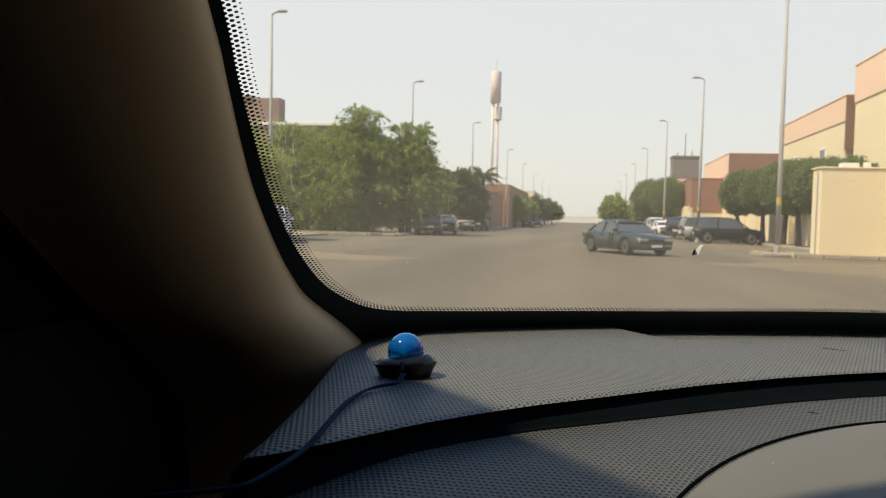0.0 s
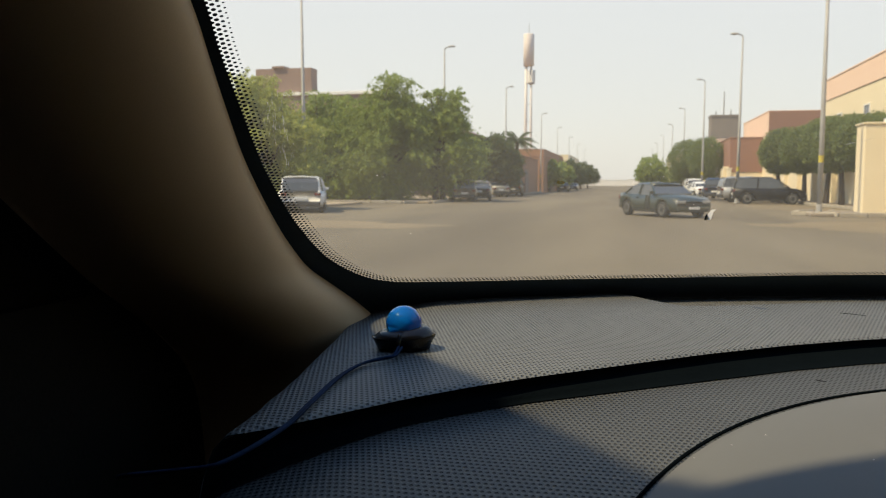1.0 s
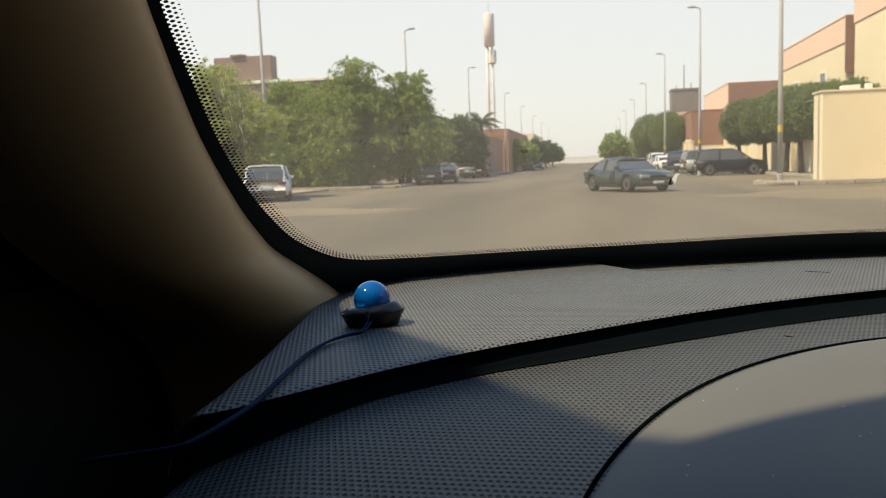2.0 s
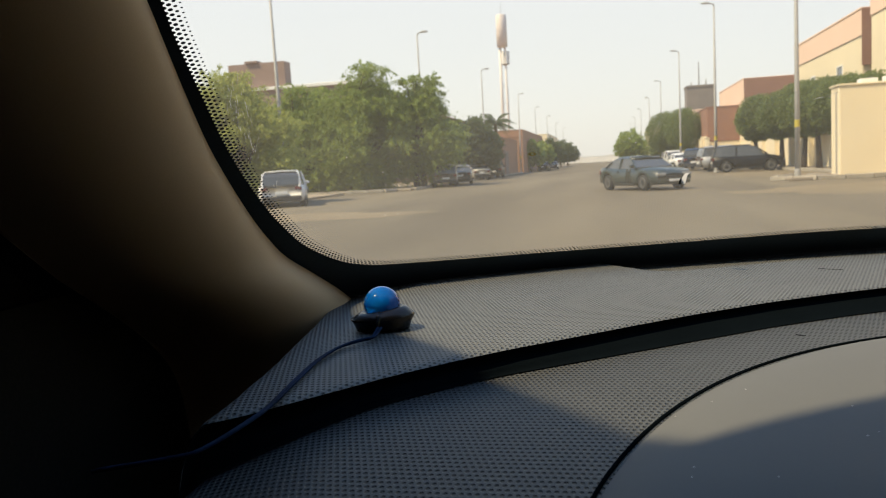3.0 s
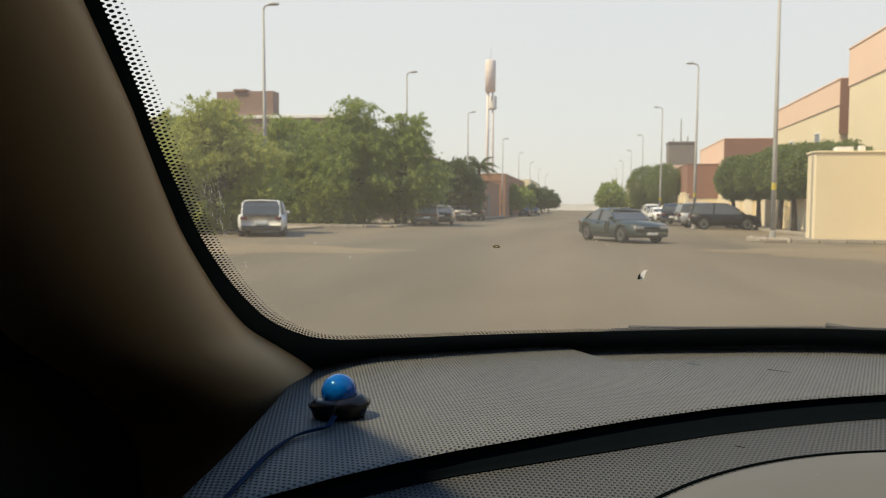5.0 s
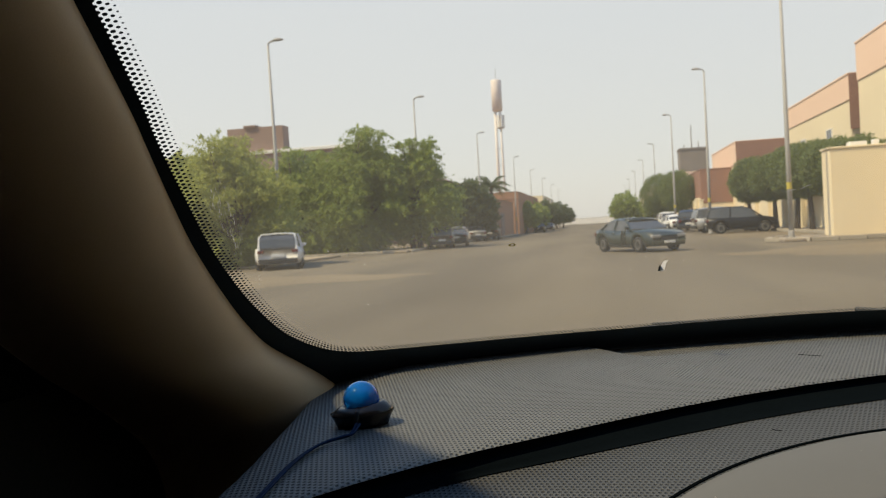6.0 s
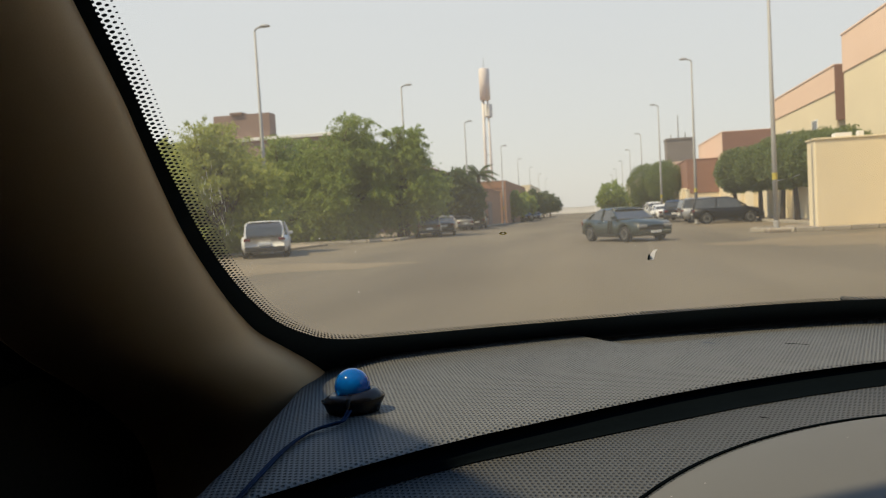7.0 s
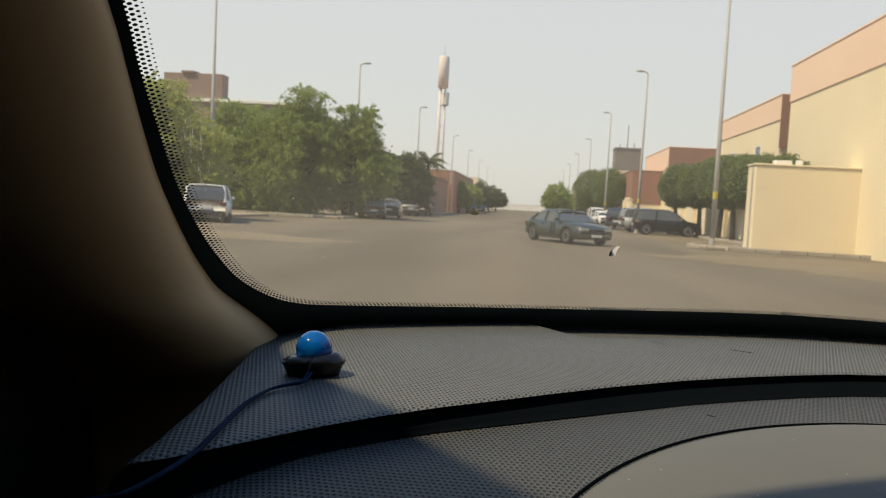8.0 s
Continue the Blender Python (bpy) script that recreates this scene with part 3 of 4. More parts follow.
def tree(name, x, y, label, blobs, n, size, material, trunk_h, trunk_r, seed, shell=0.55, droop=0.0, group="", stems=1):
    rng = np.random.default_rng(seed)
    t = thing(name, pose(x, y, 0.0), label, "tree", group)
    vs, fs = [], []
    for k in range(stems):
        ox, oy = (rng.normal(size=2) * 0.35 * (stems > 1))
        lean = rng.normal(size=2) * 0.25
        v, f = tube([(ox, oy, -0.05), (ox + lean[0] * 0.4, oy + lean[1] * 0.4, trunk_h * 0.5), (ox + lean[0], oy + lean[1], trunk_h)], [trunk_r * 1.25, trunk_r, trunk_r * 0.75], 8)
        fs += [tuple(i + len(vs) for i in q) for q in f]; vs += v
        top = Vector((ox + lean[0], oy + lean[1], trunk_h))
        for b in blobs:
            if rng.random() > 0.4 and stems > 1:
                continue
            tip = Vector((b[0], b[1], b[2] + 0.1 * b[5]))
            mid = top.lerp(tip, 0.5) + Vector(rng.normal(size=3) * 0.2)
            v, f = tube([top - Vector((0, 0, 0.15)), mid, tip], [trunk_r * 0.6, trunk_r * 0.36, trunk_r * 0.12], 6)
            fs += [tuple(i + len(vs) for i in q) for q in f]; vs += v
    raw("trunk", vs, fs, M_BARK, t, smooth=True)
    leaf_cloud("crown", blobs, n, size, material, t, rng, shell, droop, fuzz=0.3 if droop else (0.04 if shell > 0.8 else 0.08))
    return t


def acacia_blobs(seed, w, h, low, k=11, lean=0.0):
    """Blobs of a spreading acacia that droops to the ground, with a few loose plumes on top."""
    rng = np.random.default_rng(seed)
    out = []
    for i in range(k):
        a, r = 2.4 * i + rng.random(), w * 0.95 * math.sqrt((i + 0.4) / k)
        rz = h * rng.uniform(0.11, 0.17)
        z = max(low + rz, h * math.sqrt(max(0.05, 1 - 0.85 * (r / w) ** 2)) * rng.uniform(0.86, 1.0) - rz)
        out.append((r * math.cos(a) + lean * z / h, 0.75 * r * math.sin(a), z, w * rng.uniform(0.24, 0.36), w * 0.3, rz))
    for i in range(7):
        a = 6.283 * i / 7 + rng.random()
        out.append((0.46 * w * math.cos(a), 0.4 * w * math.sin(a), low + 0.14 * h, w * 0.34, w * 0.28, 0.17 * h))
    for i in range(4):
        a, r = rng.random() * 6.283, rng.uniform(0.05, 0.4) * w
        out.append((lean + r * math.cos(a), r * math.sin(a), h * rng.uniform(0.84, 0.95), w * rng.uniform(0.13, 0.22), w * 0.18, 0.06 * h))
    for i in range(5):
        a, r = rng.random() * 6.283, rng.uniform(0.0, 0.5) * w
        out.append((lean + r * math.cos(a), r * math.sin(a), h * rng.uniform(0.97, 1.06) - 0.25 * r, w * rng.uniform(0.10, 0.20), w * 0.14, 0.035 * h))
    return out


raised("verge_left", -26, 33.6, -15.2, 45, 0.12, M_SAND, "sandy planted island beside the side street", "verge")
tree("acacia_tree", -17.2, 34.8, "low yellow-green acacia over the sandy island", acacia_blobs(3, 3.1, 6.0, 0.15, 22), 95000, 0.075, M_LEAF_Y, 1.2, 0.13, 3, 0.3, 0.6, "roadside acacias", 3)
tree("acacia_tree", -21.0, 38.0, "yellow-green acacia on the sandy island", acacia_blobs(12, 2.8, 5.6, 0.15, 12), 34000, 0.095, M_LEAF_Y, 1.2, 0.13, 12, 0.3, 0.6, "roadside acacias", 2)
tree("acacia_tree", -19.6, 51.8, "spreading green acacia on the sandy verge", acacia_blobs(15, 3.9, 7.2, 0.2, 18), 80000, 0.09, M_LEAF_A, 1.6, 0.2, 15, 0.3, 0.9, "roadside acacias", 3)
tree("acacia_tree", -16.2, 51.4, "tall feathery green acacia drooping to the ground", acacia_blobs(8, 3.2, 8.0, 0.2, 22, 0.8), 115000, 0.085, M_LEAF_A, 1.9, 0.22, 8, 0.3, 1.0, "roadside acacias", 3)
tree("acacia_tree", -12.3, 53.2, "feathery green acacia over parked cars", acacia_blobs(5, 2.7, 7.4, 0.8, 20), 80000, 0.09, M_LEAF_A, 2.0, 0.2, 5, 0.3, 0.8, "roadside acacias", 2)
tree("acacia_tree", -26.5, 55.0, "yellow-green acacia on the sandy verge", acacia_blobs(13, 4.2, 6.6, 0.3, 14), 16000, 0.2, M_LEAF_Y, 1.5, 0.2, 13, 0.3, 0.9, "roadside acacias", 2)
tree("dark_tree", -11.6, 74.0, "dense dark green roadside tree", [(-0.6, 0, 3.4, 2.2, 2.1, 2.3), (-1.7, 0, 2.7, 1.9, 1.7, 1.8), (0.6, 0.2, 2.7, 1.7, 1.6, 1.8)], 12000, 0.24, M_LEAF_D, 1.2, 0.16, 21, 0.6)


def palm(x, y, h, seed):
    rng = np.random.default_rng(seed)
    t = thing("palm_tree", pose(x, y, 0.0), "date palm with a shaggy crown of fronds", "palm tree")
    raw("trunk", *tube([(0, 0, -0.05), (0.05, 0, h * 0.5), (0, 0.05, h)], [0.2, 0.16, 0.2], 10), M_BARK, t)
    for k in range(44):
        a, el = rng.random() * 6.283, rng.uniform(-0.6, 1.4)
        L = rng.uniform(1.8, 2.7)
        vs, fs = [], []
        u = Vector((math.cos(a), math.sin(a), 0))
        side = Vector((-u.y, u.x, 0))
        for i in range(11):
            s = i / 10
            p = Vector((0, 0, h)) + u * L * s * math.cos(el * (1 - 0.3 * s)) + Vector((0, 0, L * (s * math.sin(el) - 0.55 * s * s)))
            wd = 0.36 * math.sin(math.pi * min(1, 0.12 + 0.88 * s)) + 0.02
            for sg in (-1, 1):
                j = len(vs)
                vs += [p, p + u * 0.17, p + side * sg * wd + u * 0.20 - Vector((0, 0, 0.95 * wd))]
                fs.append((j, j + 1, j + 2))
        raw("frond", vs, fs, M_LEAF_D, t)


palm(-11.2, 84.0, 5.7, 4)
palm(-12.9, 86.0, 5.2, 6)


def ficus(x, y, h, w, seed, low=1.9):
    rng = np.random.default_rng(seed)
    mid, half = (h + low) / 2, (h - low) / 2
    bl = [(0, 0, mid, w, w, half), (0, 0, mid, w * 0.97, w * 0.97, half * 0.96)]
    bl += [(0.22 * w * math.cos(2.1 * i + seed), 0.22 * w * math.sin(2.1 * i + seed), mid + 0.1 * half * rng.normal(), w * 0.86, w * 0.86, half * 0.86) for i in range(3)]
    return tree("clipped_tree", x, y, "clipped round-headed dark green street tree", bl, 20000, 0.08, M_LEAF_F, low + 0.3, 0.15, seed, 0.85, 0.0, "clipped street trees")


for i, (x, y, h, w) in enumerate([(10.15, 57.0, 5.0, 1.4), (11.0, 53.8, 5.0, 1.45), (11.45, 50.2, 5.2, 1.5), (11.5, 46.9, 5.0, 1.5), (11.6, 43.2, 4.75, 1.5), (11.7, 39.4, 4.5, 1.45)]):
    ficus(x, y, h, w, 40 + i)
for i, (x, y) in enumerate([(6.6, 93.0), (8.3, 88.0), (8.4, 96.0)]):
    ficus(x, y, 6.2, 2.0, 60 + i, 1.7)
for i, (x, y, h, w, m) in enumerate([(-11.2, 122, 4.6, 2.2, M_LEAF_A), (-11.0, 138, 4.8, 2.4, M_LEAF_A), (-10.6, 152, 5.6, 2.6, M_LEAF_D), (-10.4, 170, 5.4, 2.6, M_LEAF_D), (-10.2, 192, 6.2, 2.8, M_LEAF_D), (-10.0, 222, 6.0, 3.0, M_LEAF_D), (4.6, 152, 6.2, 2.6, M_LEAF_A), (6.2, 166, 5.0, 2.4, M_LEAF_A), (8.8, 128, 4.6, 1.8, M_LEAF_F)]):
    tree("street_tree", x, y, "far round-crowned roadside tree", [(0, 0, h * 0.62, w, w, h * 0.4), (w * 0.4, 0, h * 0.5, w * 0.7, w * 0.7, h * 0.3), (-w * 0.4, 0.3, h * 0.48, w * 0.7, w * 0.7, h * 0.3)], 3500, 0.34, m, h * 0.3, 0.18, 80 + i, 0.6, 0.0, "far roadside trees")
# shrubs and trees beside the car, on the near corner
tree("acacia_tree", 11.5, 9.5, "sprawling feathery acacia over the kerb", acacia_blobs(31, 4.0, 7.5, 0.3, 13), 12000, 0.28, M_LEAF_A, 1.6, 0.2, 31, 0.35, 0.9, "roadside acacias", 3)
tree("acacia_tree", 12.5, 2.5, "yellowing acacia beside the kerb", acacia_blobs(33, 3.6, 6.5, 0.3, 13), 12000, 0.28, M_LEAF_Y, 1.5, 0.2, 33, 0.35, 0.9, "roadside acacias", 3)


# ------------------------------------------------------------ cars
def car_profile(kind):
    """Length, half width, and stations from tail to nose: (x, bottom, belt, roof, half width share)."""
    if kind == "sedan":
        return 4.7, 0.89, 1.46, [(0.0, 0.40, 0.88, 0.88), (0.03, 0.30, 1.00, 1.00), (0.14, 0.24, 1.03, 1.04), (0.19, 0.22, 1.00, 1.08), (0.27, 0.20, 0.97, 1.37), (0.33, 0.20, 0.96, 1.44), (0.44, 0.20, 0.95, 1.46), (0.55, 0.20, 0.94, 1.44), (0.60, 0.20, 0.94, 1.35), (0.705, 0.20, 0.94, 0.97), (0.84, 0.21, 0.90, 0.91), (0.94, 0.24, 0.84, 0.84), (0.985, 0.28, 0.77, 0.77), (1.0, 0.36, 0.66, 0.66)]
    if kind == "mpv":
        return 4.7, 0.92, 1.76, [(0.0, 0.48, 0.98, 1.10), (0.02, 0.36, 1.06, 1.50), (0.05, 0.30, 1.07, 1.70), (0.20, 0.28, 1.06, 1.76), (0.42, 0.28, 1.05, 1.76), (0.58, 0.28, 1.05, 1.70), (0.65, 0.28, 1.05, 1.52), (0.73, 0.28, 1.05, 1.14), (0.80, 0.28, 1.02, 1.03), (0.92, 0.30, 0.95, 0.96), (0.98, 0.34, 0.82, 0.82), (1.0, 0.44, 0.66, 0.66)]
    if kind == "pickup":
        return 5.1, 0.91, 1.74, [(0.0, 0.55, 0.98, 0.98), (0.02, 0.48, 1.05, 1.05), (0.34, 0.40, 1.05, 1.06), (0.37, 0.38, 1.06, 1.60), (0.42, 0.36, 1.06, 1.73), (0.56, 0.36, 1.05, 1.74), (0.64, 0.36, 1.05, 1.62), (0.73, 0.36, 1.05, 1.10), (0.86, 0.38, 1.0, 1.01), (0.96, 0.42, 0.92, 0.92), (1.0, 0.5, 0.72, 0.72)]
    return 4.6, 0.92, 1.78, [(0.0, 0.5, 1.0, 1.1), (0.03, 0.4, 1.08, 1.5), (0.06, 0.34, 1.08, 1.7), (0.3, 0.30, 1.07, 1.78), (0.52, 0.30, 1.06, 1.77), (0.62, 0.30, 1.06, 1.60), (0.71, 0.30, 1.06, 1.12), (0.86, 0.32, 1.0, 1.01), (0.96, 0.36, 0.9, 0.9), (1.0, 0.48, 0.7, 0.7)]


def car(name, kind, paint, m, label, category, bed=False):
    """A parked vehicle, nose towards +x of its own pose."""
    L, W, H, st = car_profile(kind)
    c = thing(name, m, label, category, "vehicles in the street")
    X = [(s[0] - 0.5) * L for s in st]

    def interp(x, k):
        return float(np.interp(x, X, [s[k] for s in st]))

    def half(x):
        e = abs(2 * (x / L))
        return W * (1 - 0.20 * max(0, e - 0.72) ** 1.6 / 0.28 ** 1.6 * 0.9)
    xs = sorted(set(list(np.linspace(-L / 2, L / 2, 41)) + X))
    axles = (-0.305 * L, 0.305 * L)
    R = 0.33 if kind == "sedan" else 0.36
    # body shell below the belt line, with wheel arches
    vs, fs = [], []
    ring = 9
    for x in xs:
        zb, zt, w = interp(x, 1), interp(x, 2), half(x)
        for ax in axles:
            if abs(x - ax) < R + 0.05:
                zb = max(zb, R + math.sqrt(max(0, (R + 0.05) ** 2 - (x - ax) ** 2)) * 0.98)
        zb = min(zb, zt - 0.05)
        zm = zb + 0.55 * (zt - zb)
        pr = [(-w * 0.93, zb), (-w, zb + 0.3 * (zt - zb)), (-w * 0.995, zm), (-w * 0.95, zt - 0.02), (0, zt + 0.035), (w * 0.95, zt - 0.02), (w * 0.995, zm), (w, zb + 0.3 * (zt - zb)), (w * 0.93, zb)]
        vs += [(x, y, z) for y, z in pr]
    for i in range(len(xs) - 1):
        for k in range(ring):
            k2 = (k + 1) % ring
            fs.append((i * ring + k, i * ring + k2, (i + 1) * ring + k2, (i + 1) * ring + k))
    fs.append(tuple(range(ring))); fs.append(tuple((len(xs) - 1) * ring + k for k in range(ring))[::-1])
    raw("body", vs, fs, paint, c, smooth=True)
    # glasshouse and roof
    gx = [x for x in xs if interp(x, 3) > interp(x, 2) + 0.03]
    vs, fs = [], []
    for x in gx:
        zt, zr, w = interp(x, 2) - 0.03, interp(x, 3), half(x)
        q = (zr - zt) / (H - 0.95)
        vs += [(x, -w * 0.94, zt), (x, -w * (0.94 - 0.16 * q), zr - 0.07 * q), (x, w * (0.94 - 0.16 * q), zr - 0.07 * q), (x, w * 0.94, zt)]
    for i in range(len(gx) - 1):
        for k in range(3):
            fs.append((i * 4 + k, i * 4 + k + 1, (i + 1) * 4 + k + 1, (i + 1) * 4 + k))
    fs.append((0, 1, 2, 3)); n = (len(gx) - 1) * 4; fs.append((n + 3, n + 2, n + 1, n))
    raw("windows", vs, fs, M_CARGLASS, c, "dark tinted glass")
    rx = [x for x in gx if interp(x, 3) > H - 0.20]
    vs, fs = [], []
    for x in rx:
        zr, w = interp(x, 3), half(x)
        q = (zr - 0.95) / (H - 0.95)
        yo = w * (0.95 - 0.16 * q)
        vs += [(x, -yo, zr - 0.085), (x, -yo * 0.86, zr - 0.01), (x, 0, zr + 0.015), (x, yo * 0.86, zr - 0.01), (x, yo, zr - 0.085)]
    for i in range(len(rx) - 1):
        for k in range(4):
            fs.append((i * 5 + k, i * 5 + k + 1, (i + 1) * 5 + k + 1, (i + 1) * 5 + k))
    raw("roof", vs, fs, paint, c, smooth=True)
    # pillars
    a0, a1 = rx[0], rx[-1]
    for sx, (xt, xb) in (("rear", (a0, gx[0])), ("front", (a1, gx[-1])), ("mid", ((a0 + a1) / 2, (a0 + a1) / 2 - 0.05))):
        for sg in (-1, 1):
            qt = (interp(xt, 3) - 0.95) / (H - 0.95)
            p0 = (xb, sg * half(xb) * 0.945, interp(xb, 2) - 0.02)
            p1 = (xt, sg * half(xt) * (0.955 - 0.16 * qt), interp(xt, 3) - 0.07)
            raw("pillar", *tube([p0, p1], [0.05, 0.045], 6), paint, c)
    # wheels
    for ax in axles:
        for sg in (-1, 1):
            wv = new("wheel"); wv.parent = c
            wv.matrix_basis = pose(ax, sg * (W - 0.13), R, 90, 0, 0)
            raw("tyre", *lathe([(R * 0.66, -0.1), (R * 0.95, -0.11), (R, -0.07), (R, 0.07), (R * 0.95, 0.11), (R * 0.66, 0.1)], 22), M_TYRE, wv, smooth=True)
            raw("rim", *lathe([(R * 0.70, -0.100), (R * 0.62, -0.116), (R * 0.2, -0.09), (R * 0.2, 0.09), (R * 0.62, 0.116), (R * 0.70, 0.100)], 18), M_RIM, wv)
    # lamps, bumpers, plates, mirrors
    zt = interp(-L / 2 + 0.08, 2)
    for sg in (-1, 1):
        yc = sg * half(-L / 2) * 0.86
        part("tail_lamp", boxed(-L / 2 - 0.015, yc - 0.13, zt - 0.24, -L / 2 + 0.16, yc + 0.13, zt - 0.08, 0.03), M_LAMPRED, c, "red tail lamp")
        zf = interp(L / 2 - 0.1, 2)
        yc = sg * half(L / 2) * 0.76
        part("headlight", boxed(L / 2 - 0.28, yc - 0.2, zf - 0.2, L / 2 + 0.006, yc + 0.2, zf - 0.07, 0.03), M_LAMPCLR, c, "clear headlight")
        xm = gx[-1] - 0.22
        part("mirror", boxed(xm - 0.07, sg * (W + 0.02) - 0.09, interp(xm, 2) + 0.02, xm + 0.07, sg * (W + 0.02) + 0.09, interp(xm, 2) + 0.16, 0.03), paint, c)
    part("rear_bumper", boxed(-L / 2 - 0.04, -W * 0.82, 0.32, -L / 2 + 0.12, W * 0.82, 0.56, 0.05), M_TRIMBLK, c)
    part("front_bumper", boxed(L / 2 - 0.14, -W * 0.80, 0.28, L / 2 + 0.03, W * 0.80, 0.46, 0.05), M_TRIMBLK if kind != "sedan" else paint, c)
    part("grille", boxed(L / 2 - 0.1, -0.36, 0.48, L / 2 + 0.012, 0.36, 0.6, 0.02), M_TRIMBLK, c)
    part("plate", boxed(-L / 2 - 0.055, -0.24, 0.62, -L / 2 - 0.005, 0.24, 0.75, 0.008), M_WHITE, c)
    part("plate", boxed(L / 2 + 0.02, -0.24, 0.36, L / 2 + 0.045, 0.24, 0.46, 0.008), M_WHITE, c)
    for sg in (-1, 1):
        part("sill_strip", boxed(-0.19 * L, sg * W - 0.02, 0.24, 0.19 * L, sg * W + 0.02, 0.31, 0.01), M_TRIMBLK, c)
        for hx in (-0.11 * L, 0.08 * L):
            part("door_handle", boxed(hx - 0.09, sg * W * 0.995 - 0.025, 0.80, hx + 0.09, sg * W * 0.995 + 0.025, 0.84, 0.008), paint, c)
    if bed:
        part("load_bed", boxed(-L / 2 + 0.1, -W * 0.85, 1.06, -L / 2 + 1.65, W * 0.85, 1.1, 0.01), M_TRIMBLK, c)
    return c


def paint(name, a, metal=0.0):
    return mat(name, a, tuple(0.85 * q for q in a), rough=0.42, metal=metal, fine=30, coarse=2, bump=0, coat=0.35)


P_WHITE, P_BLACK, P_GREEN = paint("white_car_paint", (0.72, 0.72, 0.71)), mat("black_car_paint", (0.008, 0.008, 0.009), rough=0.35, bump=0, coat=0.1, spec=0.25, fine=30, coarse=2), mat("dark_green_grey_paint", (0.026, 0.036, 0.030), (0.021, 0.030, 0.025), rough=0.32, metal=0.0, bump=0, coat=0.45, fine=30, coarse=2)
P_SILVER, P_NAVY, P_TAN = paint("silver_car_paint", (0.42, 0.42, 0.41), 0.5), paint("navy_car_paint", (0.03, 0.045, 0.08)), paint("dusty_tan_paint", (0.24, 0.205, 0.165))
car("crossover_car", "mpv", P_WHITE, pose(-13.75, 32.6, 0, 0, 0, 110) @ Matrix.Diagonal((0.95, 1.06, 0.87, 1)), "white crossover parked with its tail to the road", "car")
car("turning_car", "sedan", P_GREEN, pose(1.42, 32.0, 0, 0, 0, -62) @ Matrix.Diagonal((0.94, 0.94, 0.90, 1)), "dark green-grey sedan turning across the road", "car")
car("people_carrier", "suv", P_BLACK, pose(8.80, 53.2, 0, 0, 0, -3) @ Matrix.Diagonal((0.93, 0.95, 0.95, 1)), "black people carrier parked nose to the wall", "car")
car("estate_car", "mpv", P_SILVER, pose(8.7, 58.0, 0, 0, 0, 6), "silver estate car parked beside the people carrier", "car")
car("pickup_truck", "pickup", P_NAVY, pose(7.0, 66.0, 0, 0, 0, 82), "dark navy pickup parked before the wall", "pickup truck", True)
car("hatchback_car", "sedan", P_NAVY, pose(8.9, 64.0, 0, 0, 0, 78), "dark blue sedan parked before the wall", "car")
car("sedan_car", "sedan", P_WHITE, pose(6.5, 74.0, 0, 0, 0, 100), "white sedan parked along the kerb", "car")
car("off_roader", "suv", P_WHITE, pose(6.6, 83.0, 0, 0, 0, 92), "white off-road car parked along the kerb", "car")
car("sedan_car", "sedan", P_BLACK, pose(5.4, 112.0, 0, 0, 0, 90), "far dark sedan parked along the kerb", "car")
car("off_roader", "suv", P_TAN, pose(-11.0, 54.2, 0, 0, 0, 105) @ Matrix.Diagonal((0.95, 0.95, 0.86, 1)), "dusty beige off-road car under the acacia", "car")
car("sedan_car", "sedan", P_SILVER, pose(-11.8, 74.0, 0, 0, 0, 110), "silver sedan parked beside the dark tree", "car")
car("hatchback_car", "suv", P_BLACK, pose(-11.0, 80.5, 0, 0, 0, 95), "dark off-road car parked in the shade", "car")
car("sedan_car", "sedan", P_TAN, pose(-10.6, 58.5, 0, 0, 0, 100), "dusty tan sedan in the shade of the acacia", "car")
car("sedan_car", "sedan", P_BLACK, pose(-9.6, 128.0, 0, 0, 0, 90), "far dark sedan parked along the kerb", "car")
car("sedan_car", "sedan", P_SILVER, pose(-9.4, 150.0, 0, 0, 0, 90), "far silver sedan parked along the kerb", "car")

# ------------------------------------------------------------ the car that carries the camera
ZD = 1.10                                   # dash top
CX = 0.40                                   # middle of the car
TAN_G = math.tan(radians(33.0))             # slope of the windscreen


def base_y(x):
    return 1.13 - 0.553 * (x - CX) ** 2


def on_glass(x, z, off=0.0):
    """A point on the inner face of the windscreen, off metres towards the cabin."""
    return Vector((x, base_y(x) - (z - ZD) / TAN_G - off * 0.545, z - off * 0.839))


def pad_edge_y(x):
    """Plan line of the upper pad's edge towards the driver."""
    return float(np.interp(x, [-0.45, -0.205, -0.183, -0.141, -0.105, -0.07, -0.022, 0.024, 0.072, 0.14, 0.203, 0.267, 0.32, 0.42, 1.2], [0.20, 0.404, 0.433, 0.489, 0.529, 0.564, 0.605, 0.645, 0.685, 0.735, 0.774, 0.808, 0.832, 0.86, 0.88]))


def pad_far_y(x):
    return base_y(x) + 0.03 - (0.115 * smooth01(-0.035, 0.08, x) - 0.045 * smooth01(0.08, 0.36, x)) - 0.03 * smooth01(-0.035, 0.08, x)


def left_end(x, y, z):
    """The dash ends on the left in a rounded edge that falls away beside the pillar."""
    xl = float(np.interp(y, [0.0, 0.20, 0.42, 0.53, 0.70, 0.876, 1.0], [-0.205, -0.21, -0.22, -0.235, -0.268, -0.308, -0.34]))
    if x >= xl:
        return (x, y, z)
    d = xl - x
    return (xl - 0.015 * (1 - math.exp(-d / 0.02)), y, z - 1.6 * d * min(1.0, d / 0.03))


